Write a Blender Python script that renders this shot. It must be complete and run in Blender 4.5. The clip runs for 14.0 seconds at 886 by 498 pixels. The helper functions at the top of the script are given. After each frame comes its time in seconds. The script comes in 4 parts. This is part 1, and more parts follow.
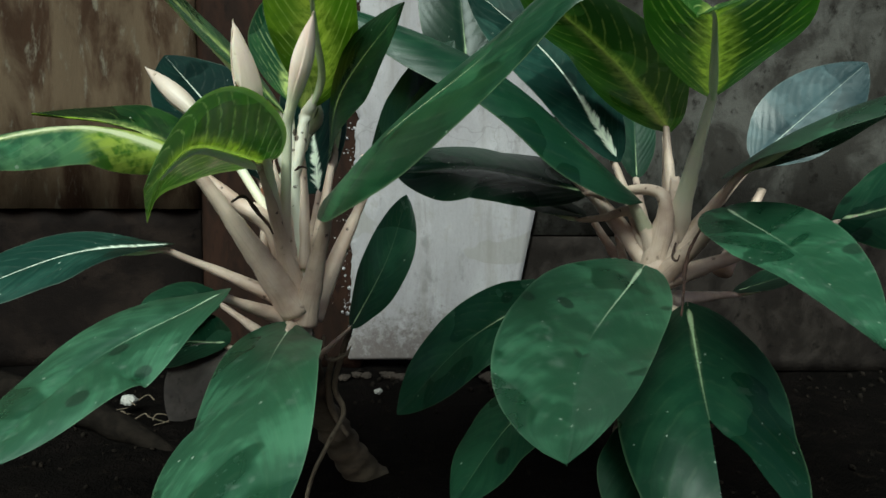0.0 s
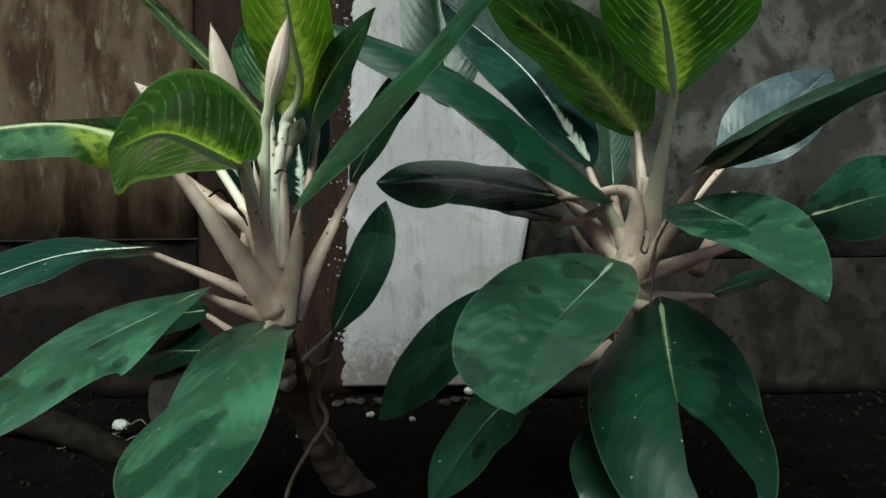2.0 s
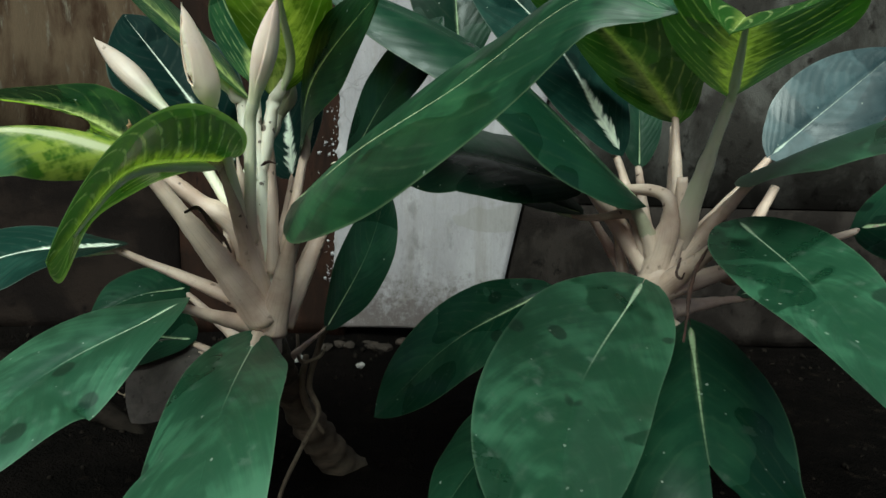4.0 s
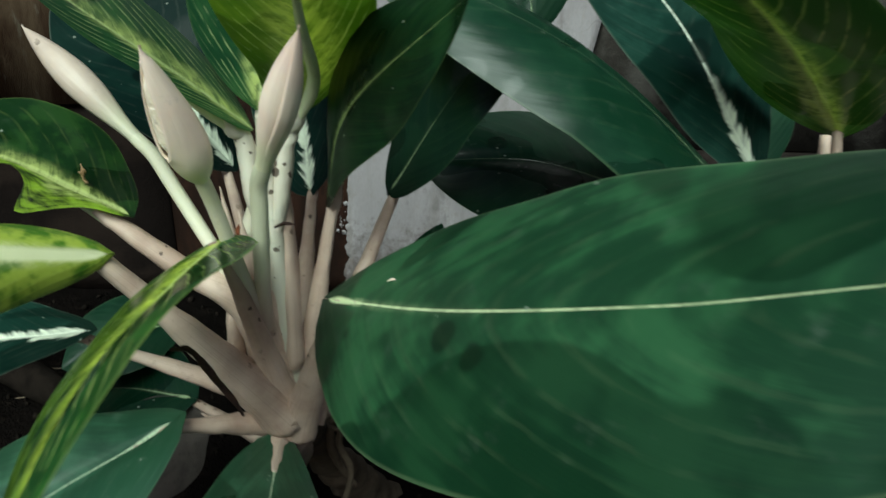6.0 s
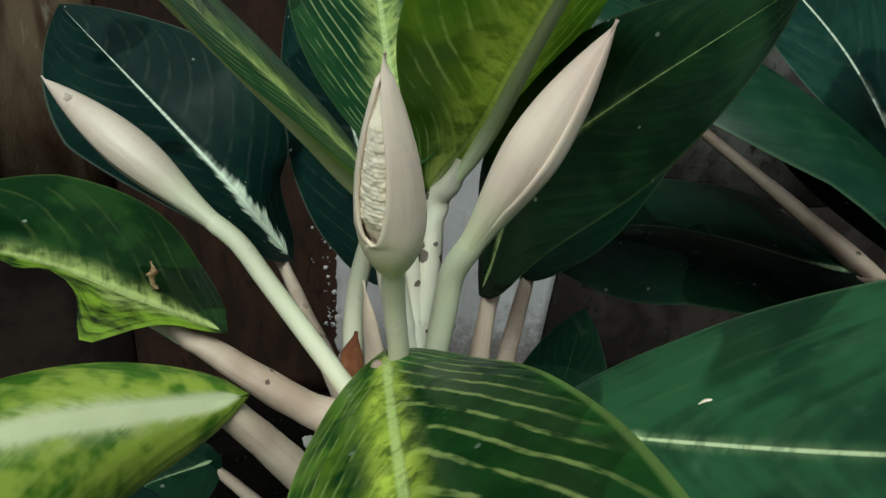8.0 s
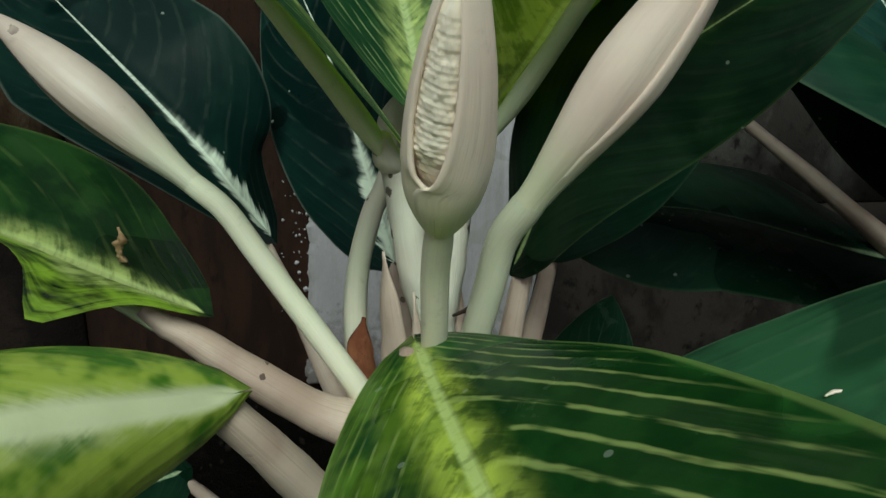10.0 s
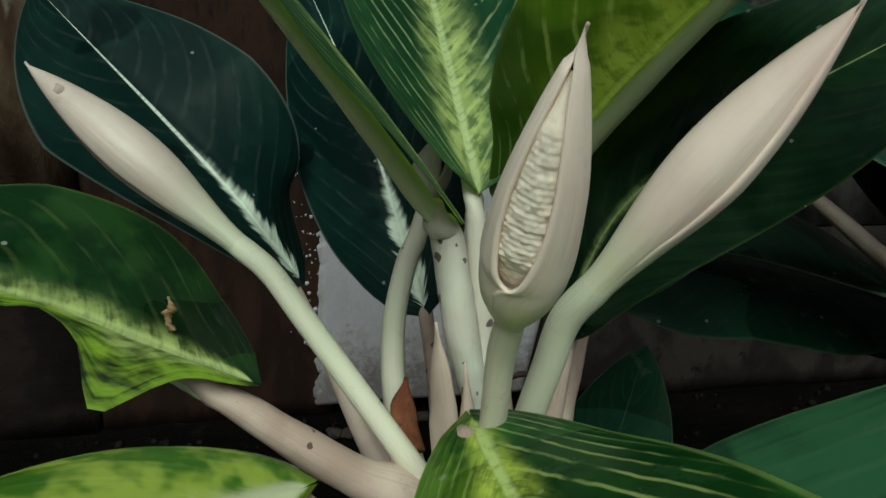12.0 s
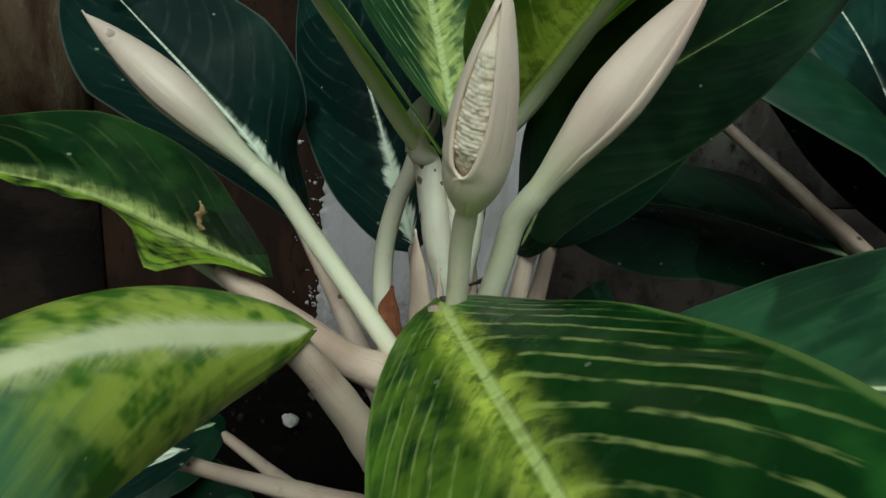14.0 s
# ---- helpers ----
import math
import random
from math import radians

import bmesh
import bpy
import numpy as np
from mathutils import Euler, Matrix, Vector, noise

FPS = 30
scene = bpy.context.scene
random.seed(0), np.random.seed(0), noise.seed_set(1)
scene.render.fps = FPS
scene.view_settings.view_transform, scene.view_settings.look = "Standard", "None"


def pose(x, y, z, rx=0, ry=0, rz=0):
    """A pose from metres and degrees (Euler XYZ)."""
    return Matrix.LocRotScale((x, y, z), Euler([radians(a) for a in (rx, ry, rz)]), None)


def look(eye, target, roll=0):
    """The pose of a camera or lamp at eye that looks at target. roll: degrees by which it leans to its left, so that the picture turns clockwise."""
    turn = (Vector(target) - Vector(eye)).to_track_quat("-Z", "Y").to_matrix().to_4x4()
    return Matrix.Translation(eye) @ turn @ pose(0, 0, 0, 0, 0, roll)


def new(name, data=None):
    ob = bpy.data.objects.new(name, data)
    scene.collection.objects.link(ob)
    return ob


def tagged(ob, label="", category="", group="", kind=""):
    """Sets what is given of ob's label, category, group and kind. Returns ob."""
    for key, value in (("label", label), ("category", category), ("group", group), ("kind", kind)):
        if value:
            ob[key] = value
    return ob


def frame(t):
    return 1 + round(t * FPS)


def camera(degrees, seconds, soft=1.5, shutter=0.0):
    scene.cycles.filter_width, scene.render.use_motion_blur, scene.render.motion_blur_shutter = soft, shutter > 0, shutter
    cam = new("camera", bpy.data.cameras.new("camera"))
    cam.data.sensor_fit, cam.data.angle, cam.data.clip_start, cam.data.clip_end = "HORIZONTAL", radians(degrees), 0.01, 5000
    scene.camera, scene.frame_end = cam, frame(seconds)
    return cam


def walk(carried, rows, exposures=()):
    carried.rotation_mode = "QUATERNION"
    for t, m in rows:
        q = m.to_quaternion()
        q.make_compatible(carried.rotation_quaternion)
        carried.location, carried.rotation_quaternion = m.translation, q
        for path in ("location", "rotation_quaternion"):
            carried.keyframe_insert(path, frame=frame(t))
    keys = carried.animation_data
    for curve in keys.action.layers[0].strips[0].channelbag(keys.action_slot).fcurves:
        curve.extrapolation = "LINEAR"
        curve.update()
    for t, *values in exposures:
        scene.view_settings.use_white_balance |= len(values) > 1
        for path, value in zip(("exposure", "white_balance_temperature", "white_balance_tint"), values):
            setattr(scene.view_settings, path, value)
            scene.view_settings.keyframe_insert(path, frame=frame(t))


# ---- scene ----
SKY_STRENGTH, SUN_STRENGTH = 0.050, 3.9
EXPOSURES = [(0, 0.52), (2.7, 0.52), (5, 0.36), (6, 0.3), (7.5, 0.1), (10, -0.2), (14, -0.25)]
cam = camera(65.3, 14.0, shutter=0.35)
PATH = [  # seconds, eye, target, roll
    (0, (0.0081, -0.0019, 0.3459), (0.0051, 0.9937, 0.2528), 0.17),
    (0.5, (0.0121, 0.0042, 0.3282), (-0.0085, 0.9999, 0.2374), 0.45),
    (1, (0.0247, -0.0005, 0.3167), (0.0081, 0.9979, 0.2624), 0.25),
    (1.5, (0.0351, -0.008, 0.304), (0.0264, 0.9913, 0.2683), -0.14),
    (2, (0.0359, -0.0187, 0.3023), (0.0226, 0.981, 0.2807), -0.65),
    (2.5, (0.0394, -0.0188, 0.3032), (0.0186, 0.9802, 0.2635), -0.36),
    (2.7, (0.0382, -0.0176, 0.3124), (0.0235, 0.9815, 0.2724), -0.28),
    (4.8, (0.0062, 0.1306, 0.4423), (0.0129, 1.0948, 0.1773), 2.44),
    (5, (0.0091, 0.1461, 0.4508), (-0.0029, 1.1094, 0.1826), 2.45),
    (5.5, (0.0066, 0.1849, 0.4615), (-0.0172, 1.1336, 0.1462), 4.07),
    (6, (-0.0366, 0.2399, 0.4866), (-0.0179, 1.1703, 0.1205), 1.72),
    (6.5, (-0.0898, 0.2792, 0.4816), (-0.0219, 1.2083, 0.1179), 3.86),
    (7, (-0.1238, 0.3119, 0.477), (-0.0186, 1.2379, 0.1143), 4.27),
    (7.5, (-0.1419, 0.3268, 0.478), (-0.0237, 1.274, 0.1798), 2.77),
    (7.7, (-0.1467, 0.3326, 0.4677), (-0.0264, 1.292, 0.2126), 0.92),
    (9.8, (-0.1635, 0.3865, 0.4396), (0.037, 1.3307, 0.1783), 0.13),
    (10, (-0.1682, 0.3851, 0.4357), (0.0267, 1.3334, 0.185), 0.99),
    (10.5, (-0.1687, 0.3926, 0.4422), (0.0354, 1.3427, 0.2061), 1.98),
    (11, (-0.1721, 0.405, 0.4452), (0.025, 1.3531, 0.1957), 1.07),
    (11.5, (-0.1899, 0.4048, 0.451), (0.0053, 1.3537, 0.203), 1.85),
    (12, (-0.1832, 0.3953, 0.4528), (0.0147, 1.3457, 0.2126), 1.52),
    (12.5, (-0.1865, 0.3817, 0.4418), (0.0233, 1.3255, 0.1863), 3.51),
    (13, (-0.1804, 0.3775, 0.4452), (0.0291, 1.3209, 0.1879), 2.62),
    (13.5, (-0.1817, 0.3651, 0.443), (0.0195, 1.3112, 0.189), 3.48),
    (14, (-0.1846, 0.3421, 0.442), (0.0101, 1.2877, 0.1816), 3.12),
]
walk(cam, [(t, look(eye, target, roll)) for t, eye, target, roll in PATH], EXPOSURES)

# ---------------------------------------------------------------- world, light
world = bpy.data.worlds.new("sky")
scene.world = world
world.use_nodes = True
wn = world.node_tree
sky = wn.nodes.new("ShaderNodeTexSky")
sky.sky_type, sky.sun_disc = "NISHITA", False
sky.sun_elevation, sky.sun_rotation = radians(47), radians(192)
sky.air_density, sky.dust_density = 1.0, 4.0
wn.links.new(sky.outputs[0], wn.nodes["Background"].inputs[0])
wn.nodes["Background"].inputs[1].default_value = SKY_STRENGTH
sun = new("sun", bpy.data.lights.new("sun", "SUN"))
sun.data.energy, sun.data.angle, sun.data.color = SUN_STRENGTH, radians(38), (0.81, 1.0, 0.92)
sun.matrix_world = look((-0.22, -0.4, 1.40), (0.0, 0.6, 0.3))

# ---------------------------------------------------------------- materials


class Nodes:
    """Small helper that strings shader nodes together."""

    def __init__(self, name, mat=None):
        self.mat = mat or bpy.data.materials.new(name)
        self.mat.use_nodes = True
        self.tree = self.mat.node_tree
        self.bsdf = self.tree.nodes["Principled BSDF"]
        self.out = self.tree.nodes["Material Output"]

    def add(self, kind, **props):
        n = self.tree.nodes.new(kind)
        for k, v in props.items():
            if k == "op":
                n.operation = v
            elif k == "blend":
                n.blend_type = v
            elif k == "dtype":
                n.data_type = v
        return n

    def put(self, socket, value):
        if hasattr(value, "is_linked"):
            self.tree.links.new(value, socket)
        else:
            socket.default_value = value

    def math(self, op, a, b=0.0, c=0.0):
        n = self.add("ShaderNodeMath", op=op)
        for s, v in zip(n.inputs, (a, b, c)):
            self.put(s, v)
        return n.outputs[0]

    def step(self, x, lo, hi):
        n = self.add("ShaderNodeMapRange")
        n.interpolation_type = "SMOOTHSTEP"
        for s, v in zip(n.inputs, (x, lo, hi, 0.0, 1.0)):
            self.put(s, v)
        return n.outputs[0]

    def mix(self, f, a, b, blend="MIX"):
        n = self.add("ShaderNodeMix", dtype="RGBA")
        n.blend_type = blend
        self.put(n.inputs[0], f)
        for s, v in ((n.inputs[6], a), (n.inputs[7], b)):
            self.put(s, (*v, 1.0) if isinstance(v, tuple) and len(v) == 3 else v)
        return n.outputs[2]

    def noise(self, scale, detail=4.0, vec=None, rough=0.55, distortion=0.0):
        n = self.add("ShaderNodeTexNoise")
        if vec is not None:
            self.put(n.inputs["Vector"], vec)
        for k, v in (("Scale", scale), ("Detail", detail), ("Roughness", rough), ("Distortion", distortion)):
            self.put(n.inputs[k], v)
        return n.outputs["Fac"]

    def coords(self, scale=(1, 1, 1), shift=None):
        c = self.add("ShaderNodeTexCoord")
        m = self.add("ShaderNodeMapping")
        m.inputs["Scale"].default_value = scale
        self.tree.links.new(c.outputs["Object"], m.inputs["Vector"])
        if shift is not None:
            self.put(m.inputs["Location"], shift)
        return m.outputs[0]

    def chance(self):
        return self.add("ShaderNodeObjectInfo").outputs["Random"]

    def bump(self, height, strength=0.3, distance=0.002):
        n = self.add("ShaderNodeBump")
        self.put(n.inputs["Height"], height)
        n.inputs["Strength"].default_value, n.inputs["Distance"].default_value = strength, distance
        self.tree.links.new(n.outputs[0], self.bsdf.inputs["Normal"])
        return n.outputs[0]

    def finish(self, colour, rough, spec=0.5):
        self.put(self.bsdf.inputs["Base Color"], colour)
        self.put(self.bsdf.inputs["Roughness"], rough)
        self.bsdf.inputs["Specular IOR Level"].default_value = spec
        return self.mat


def leaf_material(name, dark, mid, pale, rib_width, glow, stripes, patches, spots, taper=1.0, rough=0.36, thin_part=0.16, rib_keep=0.25, streak=0.3, edge=0.13, lopsided=0.0, gloss=0.5, bloom=0.5, tint=None, fray=1.8, sheen_amount=0.10, wet_film=0.10, green_tip=None, pitch=72.0):
    """Leaf blade: u runs 0..1 across (0.5 the midrib), v from base to tip.
    glow: how far the pale colour spreads from the rib near the base; stripes: pale dashes along the side veins."""
    n = Nodes(name)
    tint = tint or pale
    uv = n.add("ShaderNodeUVMap")
    uv.uv_map = "blade"
    sep = n.add("ShaderNodeSeparateXYZ")
    n.tree.links.new(uv.outputs[0], sep.inputs[0])
    u, v = sep.outputs[0], sep.outputs[1]
    a = n.math("MULTIPLY", n.math("ABSOLUTE", n.math("SUBTRACT", u, 0.5)), 2.0)
    flank = n.step(u, 0.49, 0.52) if lopsided > 0 else n.math("SUBTRACT", 1.0, n.step(u, 0.48, 0.51))
    lopsided = abs(lopsided)
    rnd = n.chance()
    shift = n.add("ShaderNodeCombineXYZ")
    n.put(shift.inputs[0], n.math("MULTIPLY", rnd, 13.0))
    n.put(shift.inputs[1], n.math("MULTIPLY", rnd, 7.0))
    obj = n.coords((1, 1, 1), shift.outputs[0])
    # coordinates that follow the side veins, which leave the rib and bend towards the tip
    bend = n.math("MULTIPLY", n.math("POWER", a, 1.5), 0.34)
    along = n.math("SUBTRACT", v, bend)
    vein = n.add("ShaderNodeCombineXYZ")
    n.put(vein.inputs[0], n.math("ADD", n.math("MULTIPLY", u, 2.2), n.math("MULTIPLY", rnd, 9.0)))
    n.put(vein.inputs[1], n.math("MULTIPLY", along, 17.0))
    n.put(vein.inputs[2], n.math("MULTIPLY", rnd, 5.0))
    feather = n.noise(1.6, 3.0, vein.outputs[0], 0.6)
    fine = n.noise(6.0, 3.0, vein.outputs[0], 0.6)
    broad = n.noise(22.0, 4.0, obj, 0.6)
    mottle = n.noise(62.0, 3.0, obj, 0.6)
    grain = n.noise(260.0, 3.0, obj)
    # body colour: dark blade with lighter, greyer patches between the veins
    patch = n.step(n.math("ADD", n.math("MULTIPLY", feather, streak), n.math("MULTIPLY", broad if streak > 0.2 else mottle, 1.1 - streak)), bloom, bloom + 0.18)
    body = n.mix(n.math("MULTIPLY", patch, patches), dark, mid)
    body = n.mix(n.math("MULTIPLY", n.math("MAXIMUM", n.math("SUBTRACT", fine, 0.5), 0.0), streak * 2.0), body, mid)
    # darker, smoother areas with a crisp edge
    area_noise = n.noise(9.0, 2.0, obj, 0.5, 0.6)
    wet = n.math("MULTIPLY", n.step(area_noise, 0.545, 0.565), min(1.0, 0.85 * patches))
    body = n.mix(wet, body, tuple(0.50 * c for c in dark))
    if lopsided:
        half = n.math("MULTIPLY", flank, n.step(n.math("ADD", n.math("MULTIPLY", feather, 0.3), n.math("MULTIPLY", mottle, 0.7)), 0.36, 0.58))
        body = n.mix(n.math("MULTIPLY", half, lopsided), body, (0.32, 0.52, 0.04))
    if green_tip:
        body = n.mix(n.math("MULTIPLY", n.step(n.math("ADD", v, n.math("MULTIPLY", n.math("SUBTRACT", feather, 0.5), 0.25)), 0.36, 0.54), 0.92), body, n.mix(patch, tuple(0.55 * c for c in green_tip), green_tip))
    # pale dashes along veins
    wave = n.math("SINE", n.math("ADD", n.math("MULTIPLY", along, pitch), n.math("MULTIPLY", broad, 4.0 if pitch < 80 else 6.0)))
    line = n.step(wave, 0.76 if pitch < 80 else 0.66, 1.0)
    breaks = n.step(n.math("ADD", n.math("MULTIPLY", n.noise(5.5, 2.0, vein.outputs[0], 0.6), 0.4), n.math("MULTIPLY", n.noise(95.0, 2.0, obj), 0.6)), 0.40, 0.56)
    inner = n.math("SUBTRACT", 1.0, n.step(a, 0.72, 1.0))
    dash = n.math("MULTIPLY", n.math("MULTIPLY", line, breaks), n.math("MULTIPLY", inner, n.math("SUBTRACT", stripes, n.math("MULTIPLY", flank, 0.7 * lopsided))))
    body = n.mix(dash, body, pale)
    # yellow flush round the rib, widest at the base
    reach = n.math("MULTIPLY", n.math("POWER", n.math("MAXIMUM", n.math("SUBTRACT", 1.1, v), 0.0), taper), glow)
    if lopsided:
        reach = n.math("MULTIPLY", reach, n.math("ADD", 0.75, n.math("MULTIPLY", flank, 1.6 * lopsided)))
    ragged = n.math("MULTIPLY", reach, n.math("ADD", 1.0, n.math("MULTIPLY", n.math("SUBTRACT", feather if fray > 3 else n.math("ADD", n.math("MULTIPLY", feather, 0.45), n.math("MULTIPLY", mottle, 0.55)), 0.5), fray * (1.0 if fray > 3 else 1.5))))
    flush = n.step(n.math("SUBTRACT", ragged, a), -0.03 - (0.60 if fray < 3 else 0.10) * glow, 0.02 + (0.50 if fray < 3 else 0.18) * glow)
    flush = n.math("MULTIPLY", flush, n.step(reach, 0.004, 0.05))
    if fray < 3:
        flush = n.math("MULTIPLY", flush, n.math("ADD", 0.28, n.math("MULTIPLY", n.step(n.math("ADD", n.math("MULTIPLY", n.noise(140.0, 3.0, obj, 0.6), 0.65), n.math("MULTIPLY", fine, 0.35)), 0.40, 0.55), 0.72)))
    body = n.mix(flush, body, n.mix(n.step(feather, 0.35, 0.62), tuple(0.55 * p + 0.45 * m for p, m in zip(tint, mid)), tint))
    # midrib
    width = n.math("ADD", n.math("MULTIPLY", n.math("SUBTRACT", 1.0, v), rib_width), n.math("ADD", 0.0045, n.math("MULTIPLY", n.math("POWER", n.math("MAXIMUM", n.math("SUBTRACT", 1.0, n.math("DIVIDE", v, 0.14)), 0.0), 2.0), 0.14)))
    rib = n.math("SUBTRACT", 1.0, n.step(a, n.math("MULTIPLY", width, 0.55), n.math("MULTIPLY", width, 1.5)))
    fade = n.math("MULTIPLY", n.math("SUBTRACT", 1.0, n.math("MULTIPLY", n.step(v, 0.04, 0.50), 1.0 - rib_keep)), 1.0 if rib_width > 0.1 else n.math("ADD", 0.55, n.math("MULTIPLY", n.step(fine, 0.35, 0.55), 0.45)))
    body = n.mix(n.math("MULTIPLY", rib, fade), body, tuple(0.92 * max(p, q) + 0.05 for p, q in zip(tint, pale)))
    # dark wet spots, with edges of their own
    vor = n.add("ShaderNodeTexVoronoi")
    n.put(vor.inputs["Vector"], obj)
    vor.inputs["Scale"].default_value = 30.0
    near = n.math("ADD", vor.outputs["Distance"], n.math("MULTIPLY", n.math("SUBTRACT", broad, 0.5), 0.35))
    picked = n.add("ShaderNodeSeparateColor")
    n.put(picked.inputs[0], vor.outputs["Color"])
    chosen = n.math("GREATER_THAN", picked.outputs[0], 1.0 - spots)
    spot = n.math("MULTIPLY", n.math("SUBTRACT", 1.0, n.step(near, 0.19, 0.25)), chosen)
    body = n.mix(n.math("MULTIPLY", spot, 0.75), body, tuple(0.3 * c for c in dark))
    # tiny pale specks
    fleck = n.add("ShaderNodeTexVoronoi")
    n.put(fleck.inputs["Vector"], obj)
    fleck.inputs["Scale"].default_value = 190.0
    kind = n.add("ShaderNodeSeparateColor")
    n.put(kind.inputs[0], fleck.outputs["Color"])
    small = n.math("MULTIPLY", n.math("LESS_THAN", fleck.outputs["Distance"], n.math("MULTIPLY", kind.outputs[1], 0.22)), n.math("GREATER_THAN", kind.outputs[0], 0.93))
    body = n.mix(n.math("MULTIPLY", small, 0.38), body, (0.42, 0.48, 0.40))
    # thin pale margin; dust film tinted blue-grey to paint in sky sheen
    margin = n.step(a, 0.975 - 0.06 * edge, 1.0 - 0.05 * edge)
    body = n.mix(n.math("MULTIPLY", margin, edge), body, tuple(0.5 * p + 0.5 * m for p, m in zip(pale, mid)))
    dust_sheen = n.step(n.noise(70.0, 5.0, obj, 0.7), 0.56, 0.78)
    body = n.mix(n.math("MULTIPLY", dust_sheen, sheen_amount), body, (0.30, 0.36, 0.31))
    tone = n.add("ShaderNodeHueSaturation")
    n.put(tone.inputs["Color"], body)
    n.put(tone.inputs["Value"], n.math("ADD", 0.85, n.math("MULTIPLY", rnd, 0.3)))
    colour = tone.outputs[0]
    roughness = n.math("ADD", rough, n.math("ADD", n.math("MULTIPLY", n.math("SUBTRACT", broad, 0.5), 0.25), n.math("MULTIPLY", n.math("SUBTRACT", dust_sheen, wet), 0.20)))
    quilt = n.math("ADD", n.math("MULTIPLY", wave, 0.07),
                   n.math("ADD", n.math("MULTIPLY", grain, 0.08), n.math("ADD", n.math("MULTIPLY", broad, 0.9), n.math("MULTIPLY", feather, 0.25))))
    normal = n.bump(n.math("SUBTRACT", quilt, n.math("MULTIPLY", rib, 1.2 if rib_keep else 0.2)), 0.35, 0.0016)
    mat = n.finish(colour, roughness, gloss)
    film = n.step(n.noise(26.0, 3.0, obj, 0.55, 1.2), 0.56, 0.60)
    n.put(n.bsdf.inputs["Coat Weight"], n.math("MULTIPLY", film, wet_film))
    n.bsdf.inputs["Coat Roughness"].default_value = 0.07
    thin = n.add("ShaderNodeBsdfTranslucent")
    # light passes both faces of the blade, each of which takes the root of the leaf's tint
    root = n.add("ShaderNodeGamma")
    n.put(root.inputs["Color"], colour)
    root.inputs["Gamma"].default_value = 0.55
    bright = n.mix(1.0, root.outputs[0], (0.92, 1.0, 0.55), "MULTIPLY")
    n.put(thin.inputs["Color"], bright)
    n.put(thin.inputs["Normal"], normal)
    both = n.add("ShaderNodeMixShader")
    both.inputs[0].default_value = thin_part
    n.tree.links.new(n.bsdf.outputs[0], both.inputs[1])
    n.tree.links.new(thin.outputs[0], both.inputs[2])
    n.tree.links.new(both.outputs[0], n.out.inputs[0])
    return mat


def flesh_material(name, base, second, specks, rough=0.5, streak=90.0, foot=None, rib=0.22, bold=0.55):
    """Petioles, stalks and spathes: waxy, streaked lengthwise, with small brown specks."""
    n = Nodes(name)
    uv = n.add("ShaderNodeUVMap")
    uv.uv_map = "blade"
    m = n.add("ShaderNodeMapping")
    m.inputs["Scale"].default_value = (streak, 3.0, 1.0)
    n.tree.links.new(uv.outputs[0], m.inputs[0])
    lines = n.noise(1.0, 3.0, m.outputs[0])
    obj = n.coords()
    broad = n.noise(28.0, 4.0, obj, 0.6)
    colour = n.mix(n.step(broad, 0.35, 0.7), base, second)
    colour = n.mix(n.math("MULTIPLY", n.step(lines, 0.5, 0.75), rib), colour, tuple(0.6 * c for c in second))
    vor = n.add("ShaderNodeTexVoronoi")
    n.put(vor.inputs["Vector"], obj)
    vor.inputs["Scale"].default_value = 150.0
    if foot:
        along = n.add("ShaderNodeSeparateXYZ")
        n.tree.links.new(uv.outputs[0], along.inputs[0])
        colour = n.mix(n.step(along.outputs[1], 0.06, 0.38), foot, colour)
    pick = n.add("ShaderNodeSeparateColor")
    n.put(pick.inputs[0], vor.outputs["Color"])
    size = n.math("MULTIPLY", pick.outputs[1], n.math("MULTIPLY", broad, bold))
    dot = n.math("MULTIPLY", n.math("LESS_THAN", n.math("ADD", vor.outputs["Distance"], n.math("MULTIPLY", n.math("SUBTRACT", n.noise(420.0, 3.0, obj), 0.5), 0.55)), size), n.math("GREATER_THAN", pick.outputs[0], 1.0 - specks))
    dot = n.math("MULTIPLY", dot, n.step(broad, 0.42, 0.6) if bold < 0.6 else n.step(broad, 0.30, 0.40))
    colour = n.mix(n.math("MULTIPLY", dot, 0.85), colour, (0.045, 0.022, 0.014))
    scuff = n.step(n.noise(60.0, 5.0, obj, 0.7), 0.6, 0.75)
    colour = n.mix(n.math("MULTIPLY", scuff, 0.35), colour, tuple(0.45 * c for c in second))
    n.bump(n.math("ADD", lines, n.math("MULTIPLY", broad, 0.6)), 0.25, 0.0012)
    mat = n.finish(colour, n.math("ADD", rough, n.math("MULTIPLY", scuff, 0.2)), 0.4)
    n.bsdf.inputs["Subsurface Weight"].default_value = 0.12
    n.bsdf.inputs["Subsurface Radius"].default_value = (0.006, 0.005, 0.003)
    return mat


